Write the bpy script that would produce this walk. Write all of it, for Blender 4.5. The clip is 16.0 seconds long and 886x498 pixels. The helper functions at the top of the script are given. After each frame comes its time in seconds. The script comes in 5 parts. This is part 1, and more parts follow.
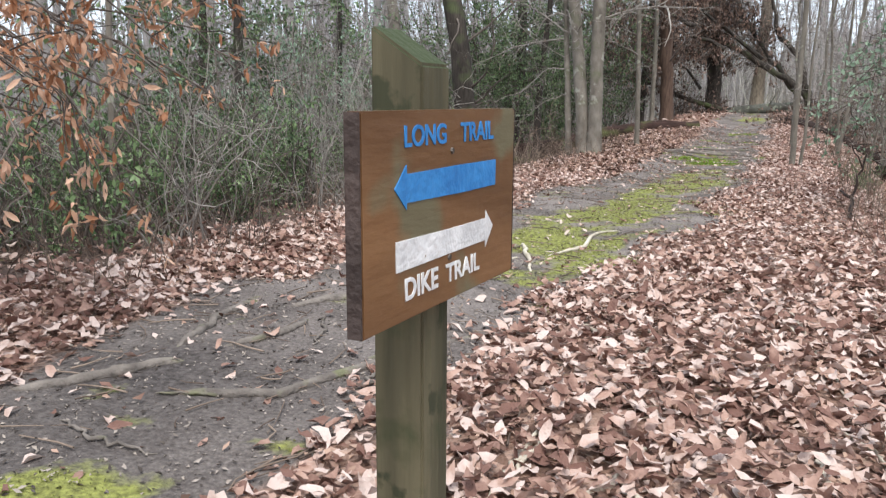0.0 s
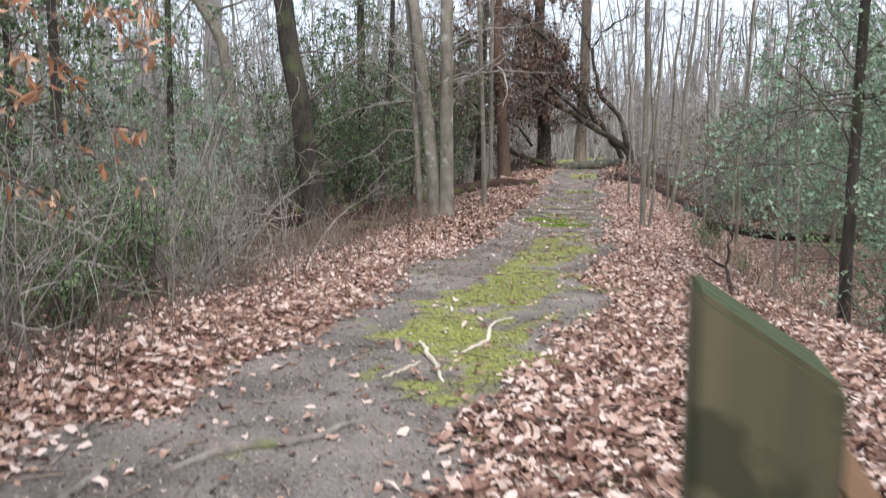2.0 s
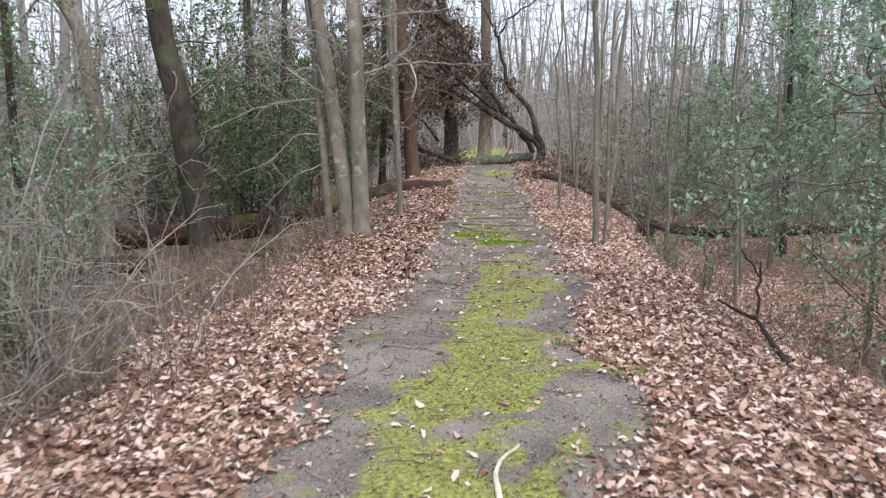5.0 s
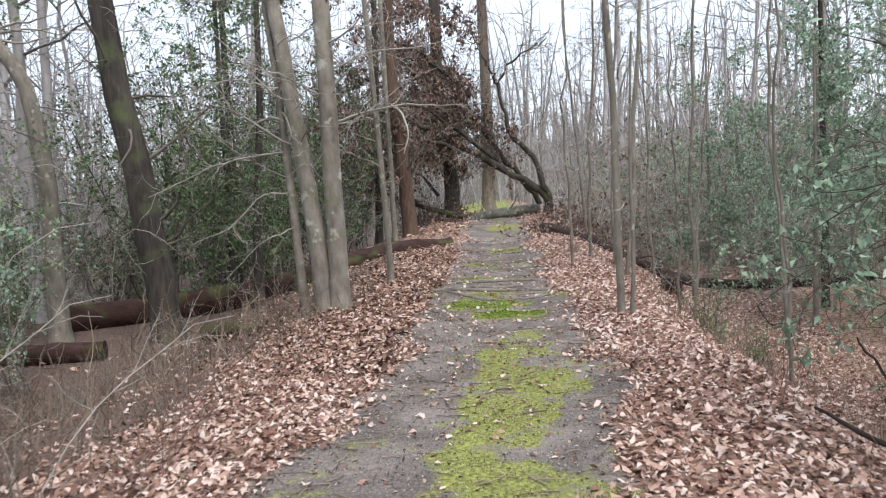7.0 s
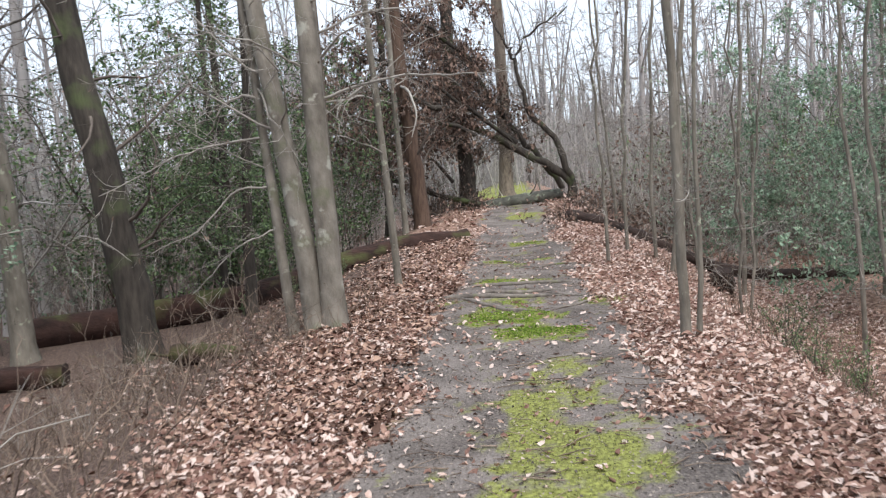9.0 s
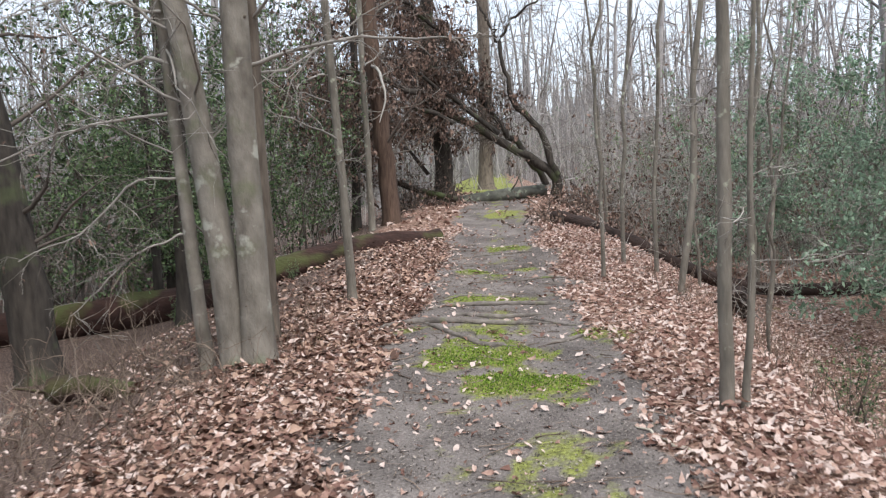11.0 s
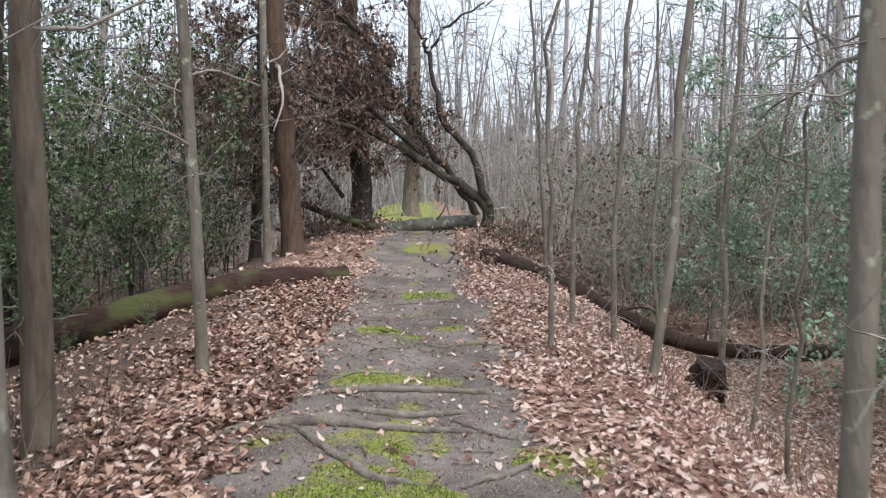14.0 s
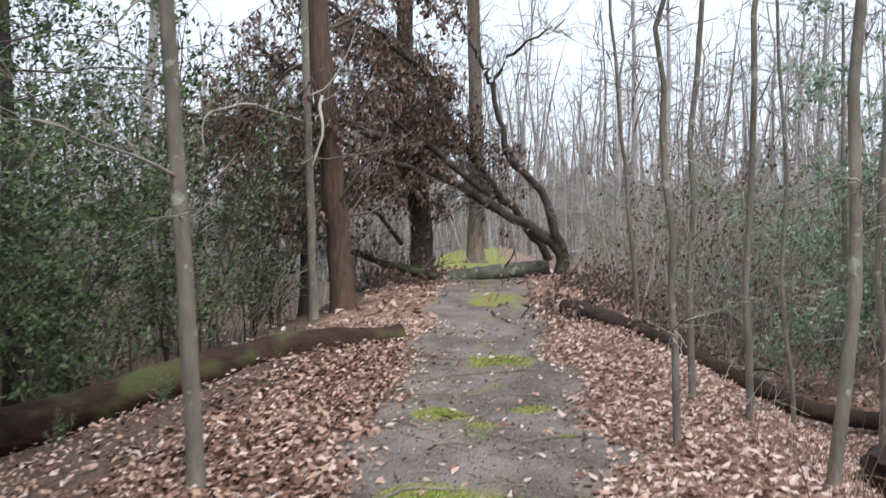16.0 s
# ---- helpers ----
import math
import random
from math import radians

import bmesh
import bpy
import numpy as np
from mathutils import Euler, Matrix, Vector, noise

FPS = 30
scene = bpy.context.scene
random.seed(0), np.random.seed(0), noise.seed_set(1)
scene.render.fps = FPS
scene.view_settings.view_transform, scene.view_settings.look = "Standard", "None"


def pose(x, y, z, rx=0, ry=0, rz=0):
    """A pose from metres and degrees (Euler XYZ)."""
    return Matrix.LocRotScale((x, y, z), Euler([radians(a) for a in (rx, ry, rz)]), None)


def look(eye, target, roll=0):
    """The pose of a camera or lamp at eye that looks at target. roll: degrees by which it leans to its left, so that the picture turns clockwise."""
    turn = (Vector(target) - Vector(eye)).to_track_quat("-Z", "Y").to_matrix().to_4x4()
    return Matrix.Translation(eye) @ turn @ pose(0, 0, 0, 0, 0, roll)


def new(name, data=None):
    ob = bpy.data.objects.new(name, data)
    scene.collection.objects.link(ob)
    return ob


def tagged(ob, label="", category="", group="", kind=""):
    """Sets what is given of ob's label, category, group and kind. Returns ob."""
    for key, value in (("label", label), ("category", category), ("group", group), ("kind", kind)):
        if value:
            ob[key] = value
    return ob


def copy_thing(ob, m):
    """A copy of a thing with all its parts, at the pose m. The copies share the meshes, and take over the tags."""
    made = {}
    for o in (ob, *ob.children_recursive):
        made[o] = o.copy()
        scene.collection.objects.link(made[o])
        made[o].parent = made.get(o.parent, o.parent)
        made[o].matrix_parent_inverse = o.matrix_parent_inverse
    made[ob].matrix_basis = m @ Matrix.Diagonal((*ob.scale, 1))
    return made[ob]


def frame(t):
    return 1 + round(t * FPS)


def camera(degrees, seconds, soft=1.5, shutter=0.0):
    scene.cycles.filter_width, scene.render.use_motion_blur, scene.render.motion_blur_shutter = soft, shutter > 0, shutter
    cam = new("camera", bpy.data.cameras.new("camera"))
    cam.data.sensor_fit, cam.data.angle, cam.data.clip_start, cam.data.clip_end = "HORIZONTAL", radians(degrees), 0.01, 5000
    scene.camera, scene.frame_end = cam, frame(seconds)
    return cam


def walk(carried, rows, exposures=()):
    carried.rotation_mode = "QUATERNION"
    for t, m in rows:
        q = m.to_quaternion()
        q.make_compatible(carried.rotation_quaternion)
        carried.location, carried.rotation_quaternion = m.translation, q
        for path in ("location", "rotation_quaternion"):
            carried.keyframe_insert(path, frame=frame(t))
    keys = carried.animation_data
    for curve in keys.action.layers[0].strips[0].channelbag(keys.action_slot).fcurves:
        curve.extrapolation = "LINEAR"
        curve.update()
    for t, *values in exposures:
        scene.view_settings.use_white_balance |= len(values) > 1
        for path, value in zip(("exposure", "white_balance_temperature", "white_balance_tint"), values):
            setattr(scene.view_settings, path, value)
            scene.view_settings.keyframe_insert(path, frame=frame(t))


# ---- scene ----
cam = camera(58.8, 16.0, soft=1.2, shutter=0.5)
PATH = [
    (0, (0.000, 0.350, 0.990), (-0.795, 2.146, 0.616), 0.3),
    (0.5, (-0.053, 0.407, 0.980), (-0.804, 2.213, 0.563), 0.7),
    (1, (-0.241, 0.589, 0.970), (-0.849, 2.450, 0.557), 1.6),
    (1.5, (-0.457, 0.708, 1.101), (-0.866, 2.630, 0.725), 2.4),
    (2, (-0.604, 0.888, 1.167), (-0.999, 2.833, 0.923), 0.1),
    (2.5, (-0.809, 1.110, 1.291), (-1.177, 3.066, 1.098), -1.1),
    (3, (-1.066, 1.298, 1.369), (-1.332, 3.262, 1.102), -3.4),
    (3.5, (-1.208, 1.601, 1.384), (-1.447, 3.577, 1.187), -2.3),
    (4, (-1.330, 1.970, 1.425), (-1.485, 3.945, 1.146), -0.4),
    (6.5, (-1.257, 4.32, 1.411), (-1.39, 6.306, 1.212), -2.7),
    (7, (-1.229, 4.745, 1.41), (-1.381, 6.735, 1.274), -3.4),
    (7.5, (-1.232, 5.169, 1.453), (-1.299, 7.159, 1.27), -5.1),
    (8, (-1.201, 5.643, 1.463), (-1.371, 7.63, 1.301), -2.9),
    (8.5, (-1.235, 6.114, 1.473), (-1.435, 8.099, 1.334), -3.2),
    (9, (-1.31, 6.558, 1.465), (-1.509, 8.541, 1.293), -4.8),
    (9.5, (-1.335, 6.999, 1.481), (-1.501, 8.986, 1.317), -4.9),
    (12, (-1.306, 9.355, 1.529), (-1.402, 11.341, 1.305), -0.8),
    (12.5, (-1.275, 9.752, 1.531), (-1.261, 11.75, 1.442), -2.0),
    (13, (-1.245, 10.18, 1.529), (-1.267, 12.173, 1.365), -2.7),
    (13.5, (-1.223, 10.657, 1.535), (-1.274, 12.65, 1.373), -0.4),
    (14, (-1.223, 11.007, 1.544), (-1.178, 13.001, 1.397), -0.1),
    (14.5, (-1.233, 11.537, 1.507), (-1.339, 13.532, 1.412), -0.8),
    (15, (-1.239, 12.032, 1.53), (-1.313, 14.03, 1.502), -2.0),
    (15.5, (-1.284, 12.448, 1.538), (-1.449, 14.439, 1.439), -2.4),
    (16, (-1.281, 12.88, 1.504), (-1.398, 14.876, 1.477), -1.6),
]
walk(cam, [(t, look(eye, target, roll)) for t, eye, target, roll in PATH], exposures=((0, 1.22), (4, 1.22), (9.5, 1.2), (12, 1.13), (16, 1.1)))

# ---- light ----
world = bpy.data.worlds.new("world")
scene.world = world
world.use_nodes = True
wn, wl = world.node_tree.nodes, world.node_tree.links
sky = wn.new("ShaderNodeTexSky")
sky.sky_type, sky.sun_disc = "NISHITA", False
sky.sun_elevation, sky.sun_rotation = radians(48), radians(150)
sky.dust_density, sky.air_density = 3.0, 1.0
cloud = wn.new("ShaderNodeMix")
cloud.data_type = "RGBA"
cloud.inputs[0].default_value = 0.75
cloud.inputs[7].default_value = (8.3, 9.3, 10.7, 1)
wl.new(sky.outputs[0], cloud.inputs[6])
wl.new(cloud.outputs[2], wn["Background"].inputs[0])
wn["Background"].inputs[1].default_value = 0.07
sun = new("sun", bpy.data.lights.new("sun", "SUN"))
sun.data.energy, sun.data.angle, sun.data.color = 1.5, radians(22), (1.0, 0.97, 0.92)
sun.matrix_world = look((0, 0, 30), (-5.0, 9.0, 8.0))

# ---- materials ----


def mat(name, dark, light, scale=8.0, rough=0.85, bump=0.4, bump_scale=None, stretch=(1, 1, 1), spots=None, island=0.0,
        moss=None, moss_top=0.0, moss_scale=3.0, metal=0.0, detail=6.0, translucent=0.0, middle=None):
    """A worn natural surface: two tones on broad and fine noise, with optional spots, moss and variation from piece to piece."""
    m = bpy.data.materials.new(name)
    m.use_nodes = True
    n, l = m.node_tree.nodes, m.node_tree.links
    bsdf = n["Principled BSDF"]
    bsdf.inputs["Roughness"].default_value = rough
    bsdf.inputs["Metallic"].default_value = metal
    bsdf.inputs["Specular IOR Level"].default_value = 0.3
    co = n.new("ShaderNodeTexCoord")
    mp = n.new("ShaderNodeMapping")
    mp.inputs["Scale"].default_value = stretch
    l.new(co.outputs["Object"], mp.inputs[0])
    fine = n.new("ShaderNodeTexNoise")
    fine.inputs["Scale"].default_value, fine.inputs["Detail"].default_value = scale, detail
    broad = n.new("ShaderNodeTexNoise")
    broad.inputs["Scale"].default_value, broad.inputs["Detail"].default_value = scale * 0.13, 3.0
    for tex in (fine, broad):
        l.new(mp.outputs[0], tex.inputs["Vector"])
    add = n.new("ShaderNodeMath")
    add.operation = "MULTIPLY_ADD"
    add.inputs[1].default_value, add.inputs[2].default_value = 0.6, -0.05
    l.new(fine.outputs[0], add.inputs[0])
    add2 = n.new("ShaderNodeMath")
    add2.operation = "MULTIPLY_ADD"
    add2.inputs[1].default_value = 0.5
    l.new(broad.outputs[0], add2.inputs[0])
    l.new(add.outputs[0], add2.inputs[2])
    value = add2.outputs[0]
    if island:
        geo = n.new("ShaderNodeNewGeometry")
        isl = n.new("ShaderNodeMath")
        isl.operation = "MULTIPLY_ADD"
        isl.inputs[1].default_value, isl.inputs[2].default_value = island, -island / 2
        l.new(geo.outputs["Random Per Island"], isl.inputs[0])
        tot = n.new("ShaderNodeMath")
        l.new(isl.outputs[0], tot.inputs[0])
        l.new(value, tot.inputs[1])
        value = tot.outputs[0]
    ramp = n.new("ShaderNodeValToRGB")
    ramp.color_ramp.elements[0].position, ramp.color_ramp.elements[1].position = 0.3, 0.7
    ramp.color_ramp.elements[0].color, ramp.color_ramp.elements[1].color = (*dark, 1), (*light, 1)
    if middle:
        e = ramp.color_ramp.elements.new(0.5)
        e.color = (*middle, 1)
    l.new(value, ramp.inputs[0])
    colour = ramp.outputs[0]

    def over(colour, factor, tint):
        mix = n.new("ShaderNodeMix")
        mix.data_type = "RGBA"
        l.new(factor, mix.inputs[0])
        l.new(colour, mix.inputs[6])
        mix.inputs[7].default_value = (*tint, 1)
        return mix.outputs[2]

    if spots:
        vor = n.new("ShaderNodeTexNoise")
        vor.inputs["Scale"].default_value, vor.inputs["Detail"].default_value = spots[1], 4.0
        l.new(co.outputs["Object"], vor.inputs["Vector"])
        cut = n.new("ShaderNodeMapRange")
        cut.inputs[1].default_value, cut.inputs[2].default_value = spots[2], spots[2] + 0.06
        l.new(vor.outputs[0], cut.inputs[0])
        colour = over(colour, cut.outputs[0], spots[0])
    if moss:
        mo = n.new("ShaderNodeTexNoise")
        mo.inputs["Scale"].default_value, mo.inputs["Detail"].default_value = moss_scale, 7.0
        l.new(co.outputs["Object"], mo.inputs["Vector"])
        geo2 = n.new("ShaderNodeNewGeometry")
        sep = n.new("ShaderNodeSeparateXYZ")
        l.new(geo2.outputs["Normal"], sep.inputs[0])
        s = n.new("ShaderNodeMath")
        s.operation = "MULTIPLY_ADD"
        s.inputs[1].default_value = moss_top
        l.new(sep.outputs[2], s.inputs[0])
        l.new(mo.outputs[0], s.inputs[2])
        cut2 = n.new("ShaderNodeMapRange")
        cut2.inputs[1].default_value, cut2.inputs[2].default_value = 0.55, 0.7
        l.new(s.outputs[0], cut2.inputs[0])
        colour = over(colour, cut2.outputs[0], moss)
    l.new(colour, bsdf.inputs["Base Color"])
    if bump:
        bt = n.new("ShaderNodeTexNoise")
        bt.inputs["Scale"].default_value, bt.inputs["Detail"].default_value = bump_scale or scale * 2, 8.0
        l.new(mp.outputs[0], bt.inputs["Vector"])
        bp = n.new("ShaderNodeBump")
        bp.inputs["Strength"].default_value, bp.inputs["Distance"].default_value = bump, 0.02
        l.new(bt.outputs[0], bp.inputs["Height"])
        l.new(bp.outputs[0], bsdf.inputs["Normal"])
    if translucent:
        tr = n.new("ShaderNodeBsdfTranslucent")
        l.new(colour, tr.inputs[0])
        ms = n.new("ShaderNodeMixShader")
        ms.inputs[0].default_value = translucent
        l.new(bsdf.outputs[0], ms.inputs[1])
        l.new(tr.outputs[0], ms.inputs[2])
        l.new(ms.outputs[0], n["Material Output"].inputs[0])
    return m


M = {
    "beech": mat("beech_bark", (0.095, 0.08, 0.065), (0.32, 0.288, 0.245), 9, 0.85, 0.6, 34, (1, 1, 0.5), spots=((0.37, 0.36, 0.31), 5, 0.6), moss=(0.13, 0.14, 0.075), moss_scale=2.4),
    "oak": mat("rough_dark_bark", (0.02, 0.017, 0.015), (0.088, 0.074, 0.062), 16, 0.95, 1.0, 26, (1, 1, 0.22), moss=(0.09, 0.11, 0.05), moss_scale=1.6),
    "red": mat("reddish_bark", (0.045, 0.028, 0.021), (0.15, 0.098, 0.073), 18, 0.95, 0.9, 30, (1, 1, 0.2)),
    "brown": mat("furrowed_brown_bark", (0.06, 0.046, 0.036), (0.22, 0.18, 0.145), 18, 0.95, 0.9, 30, (1, 1, 0.2)),
    "grey": mat("grey_bark", (0.1, 0.088, 0.072), (0.28, 0.25, 0.21), 14, 0.9, 0.6, 40, (1, 1, 0.3), spots=((0.34, 0.35, 0.27), 9, 0.62)),
    # distance haze is put into this bark colour: pale and low in contrast
    "far": mat("hazed_far_bark", (0.18, 0.165, 0.158), (0.43, 0.405, 0.395), 6, 0.95, 0.3, 20, (1, 1, 0.3), island=0.5),
    "twig": mat("bare_twigs", (0.14, 0.125, 0.11), (0.38, 0.35, 0.315), 5, 0.9, 0.0, island=0.6),
    "twig_dark": mat("dark_twigs", (0.05, 0.04, 0.034), (0.17, 0.14, 0.12), 5, 0.9, 0.0, island=0.5),
    "stem": mat("dry_stems", (0.1, 0.072, 0.057), (0.27, 0.205, 0.16), 5, 0.9, 0.0, island=0.6),
    "holly": mat("evergreen_leaves", (0.045, 0.078, 0.036), (0.165, 0.235, 0.105), 3, 0.42, 0.0, island=0.8, translucent=0.2),
    "holly_light": mat("light_evergreen_leaves", (0.08, 0.14, 0.06), (0.24, 0.34, 0.16), 3, 0.45, 0.0, island=0.7, translucent=0.25),
    "teal": mat("blue_green_leaves", (0.135, 0.21, 0.14), (0.35, 0.475, 0.34), 3, 0.45, 0.0, island=0.8, translucent=0.3),
    # thicket and needle tones are lightened to carry the haze of distance
    "thicket": mat("haze_paled_thicket", (0.21, 0.192, 0.172), (0.46, 0.43, 0.395), 4, 0.95, 0.0, island=0.7),
    "needle": mat("haze_paled_needles", (0.12, 0.175, 0.12), (0.32, 0.41, 0.31), 3, 0.6, 0.0, island=0.8, translucent=0.35),
    "dead_leaf": mat("dead_brown_leaves", (0.085, 0.056, 0.045), (0.29, 0.195, 0.155), 4, 0.8, 0.0, island=0.9, translucent=0.2),
    "orange_leaf": mat("clinging_orange_leaves", (0.36, 0.17, 0.09), (0.74, 0.49, 0.35), 9, 0.7, 0.2, 60, island=0.8, translucent=0.35),
    "litter": mat("fallen_leaves", (0.2, 0.108, 0.085), (0.67, 0.54, 0.485), 14, 0.8, 0.5, 90, island=0.6, translucent=0.15, middle=(0.475, 0.31, 0.247)),
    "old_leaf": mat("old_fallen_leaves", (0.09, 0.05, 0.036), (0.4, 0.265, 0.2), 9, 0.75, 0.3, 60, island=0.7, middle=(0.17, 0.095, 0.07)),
    "log": mat("rotten_log", (0.014, 0.009, 0.008), (0.065, 0.033, 0.026), 9, 0.95, 0.9, 22, (0.5, 1, 1), moss=(0.07, 0.076, 0.028), moss_top=0.1, moss_scale=1.6),
    "log_dark": mat("dark_rotten_wood", (0.012, 0.009, 0.008), (0.055, 0.034, 0.028), 10, 0.95, 1.0, 24, (1, 1, 1)),
    "log_grey": mat("lichened_log", (0.05, 0.05, 0.042), (0.2, 0.2, 0.17), 9, 0.9, 0.8, 24, (1, 1, 1), spots=((0.3, 0.33, 0.25), 6, 0.56)),
    "root": mat("bare_root", (0.075, 0.063, 0.056), (0.27, 0.235, 0.205), 14, 0.85, 0.8, 40, moss=(0.14, 0.155, 0.06), moss_scale=4.5),
    "root_pale": mat("pale_dead_root", (0.34, 0.29, 0.22), (0.66, 0.6, 0.5), 18, 0.8, 0.5, 50),
    "crumb": mat("bark_crumbs", (0.05, 0.04, 0.034), (0.34, 0.29, 0.25), 9, 0.8, 0.0, island=1.1),
    "moss_bright": mat("bright_moss", (0.085, 0.15, 0.015), (0.27, 0.42, 0.05), 14, 0.95, 0.8, 90, island=0.5),
    "moss": mat("moss", (0.11, 0.115, 0.035), (0.315, 0.32, 0.115), 14, 0.95, 0.8, 90, island=0.5),
    "post": mat("weathered_post", (0.038, 0.037, 0.022), (0.185, 0.16, 0.095), 22, 0.85, 0.5, 40, (1, 1, 0.07), spots=((0.05, 0.052, 0.028), 16, 0.58), moss=(0.042, 0.055, 0.022), moss_top=0.5, moss_scale=7),
    "board": mat("stained_board", (0.075, 0.034, 0.014), (0.25, 0.128, 0.056), 5, 0.5, 0.25, 30, (1, 0.25, 1), spots=((0.15, 0.13, 0.075), 4, 0.58)),
    "board_edge": mat("dark_board_edge", (0.022, 0.016, 0.015), (0.09, 0.066, 0.058), 14, 0.85, 0.6, 40),
    "blue": mat("blue_paint", (0.02, 0.15, 0.42), (0.05, 0.27, 0.62), 40, 0.55, 0.15, 90),
    "white": mat("white_paint", (0.5, 0.5, 0.5), (0.85, 0.85, 0.84), 30, 0.6, 0.2, 90, spots=((0.3, 0.2, 0.12), 60, 0.7)),
    "screw": mat("screw_metal", (0.06, 0.05, 0.045), (0.2, 0.18, 0.16), 60, 0.5, 0.2, metal=0.8),
}

# ---- small tools ----
rng = np.random.default_rng(7)


def mesh_of(verts, faces, name="mesh"):
    """A mesh from an array of vertices and arrays of triangles and quads."""
    me = bpy.data.meshes.new(name)
    verts = np.asarray(verts, dtype=np.float32)
    faces = [np.asarray(f, dtype=np.int32) for f in (faces if isinstance(faces, list) else [faces]) if len(f)]
    loops = np.concatenate([f.ravel() for f in faces])
    sizes = np.concatenate([np.full(len(f), f.shape[1], dtype=np.int32) for f in faces])
    me.vertices.add(len(verts))
    me.vertices.foreach_set("co", verts.ravel())
    me.loops.add(len(loops))
    me.loops.foreach_set("vertex_index", loops)
    me.polygons.add(len(sizes))
    me.polygons.foreach_set("loop_start", np.concatenate([[0], np.cumsum(sizes)[:-1]]).astype(np.int32))
    me.update(calc_edges=True)
    me.validate()
    return me


def smooth_shade(me):
    me.polygons.foreach_set("use_smooth", np.ones(len(me.polygons), dtype=bool))
    return me


def join(pieces):
    """Joins (verts, faces) pairs of one face size."""
    vs, fs, k = [], [], 0
    for v, f in pieces:
        vs.append(v)
        fs.append(f + k)
        k += len(v)
    return np.concatenate(vs), np.concatenate(fs)


def tubes(paths, radii, sides=3):
    """Tubes along N paths of S points each: paths (N, S, 3), radii (N, S). Returns vertices and quads."""
    paths, radii = np.asarray(paths, float), np.asarray(radii, float)
    n, s = radii.shape
    tan = np.gradient(paths, axis=1)
    tan /= np.linalg.norm(tan, axis=2, keepdims=True) + 1e-9
    ref = np.where(np.abs(tan[:, :, 2:3]) > 0.9, np.array([1.0, 0, 0]), np.array([0, 0, 1.0]))
    a = np.cross(tan, ref)
    a /= np.linalg.norm(a, axis=2, keepdims=True) + 1e-9
    b = np.cross(tan, a)
    ang = np.arange(sides) * 2 * np.pi / sides
    ring = a[:, :, None] * np.cos(ang)[:, None] + b[:, :, None] * np.sin(ang)[:, None]
    v = paths[:, :, None] + ring * radii[:, :, None, None]
    i = np.arange(n * s * sides).reshape(n, s, sides)
    j = np.roll(i, -1, axis=2)
    f = np.stack([i[:, :-1], j[:, :-1], j[:, 1:], i[:, 1:]], -1).reshape(-1, 4)
    return v.reshape(-1, 3), f


def wander(starts, dirs, lengths, segs=4, crook=0.25, droop=0.0):
    """Crooked paths from starts along dirs."""
    n = len(starts)
    d = dirs / (np.linalg.norm(dirs, axis=1, keepdims=True) + 1e-9)
    pts = [np.asarray(starts, float)]
    for k in range(segs):
        d = d + rng.normal(0, crook, (n, 3))
        d[:, 2] -= droop
        d /= np.linalg.norm(d, axis=1, keepdims=True) + 1e-9
        pts.append(pts[-1] + d * (np.asarray(lengths) / segs)[:, None])
    return np.stack(pts, 1)


def along(paths, count, lo=0.2, hi=1.0):
    """count random points on each path, with the direction there."""
    n, s, _ = paths.shape
    k = np.repeat(np.arange(n), count)
    u = rng.uniform(lo, hi, len(k)) * (s - 1) * 0.999
    i = u.astype(int)
    w = (u - i)[:, None]
    return paths[k, i] * (1 - w) + paths[k, i + 1] * w, paths[k, i + 1] - paths[k, i]


def outward(dirs, spread=1.0, lift=0.2):
    d = dirs / (np.linalg.norm(dirs, axis=1, keepdims=True) + 1e-9)
    d = d * 0.7 + rng.normal(0, 0.6 * spread, d.shape)
    d[:, 2] += lift
    return d


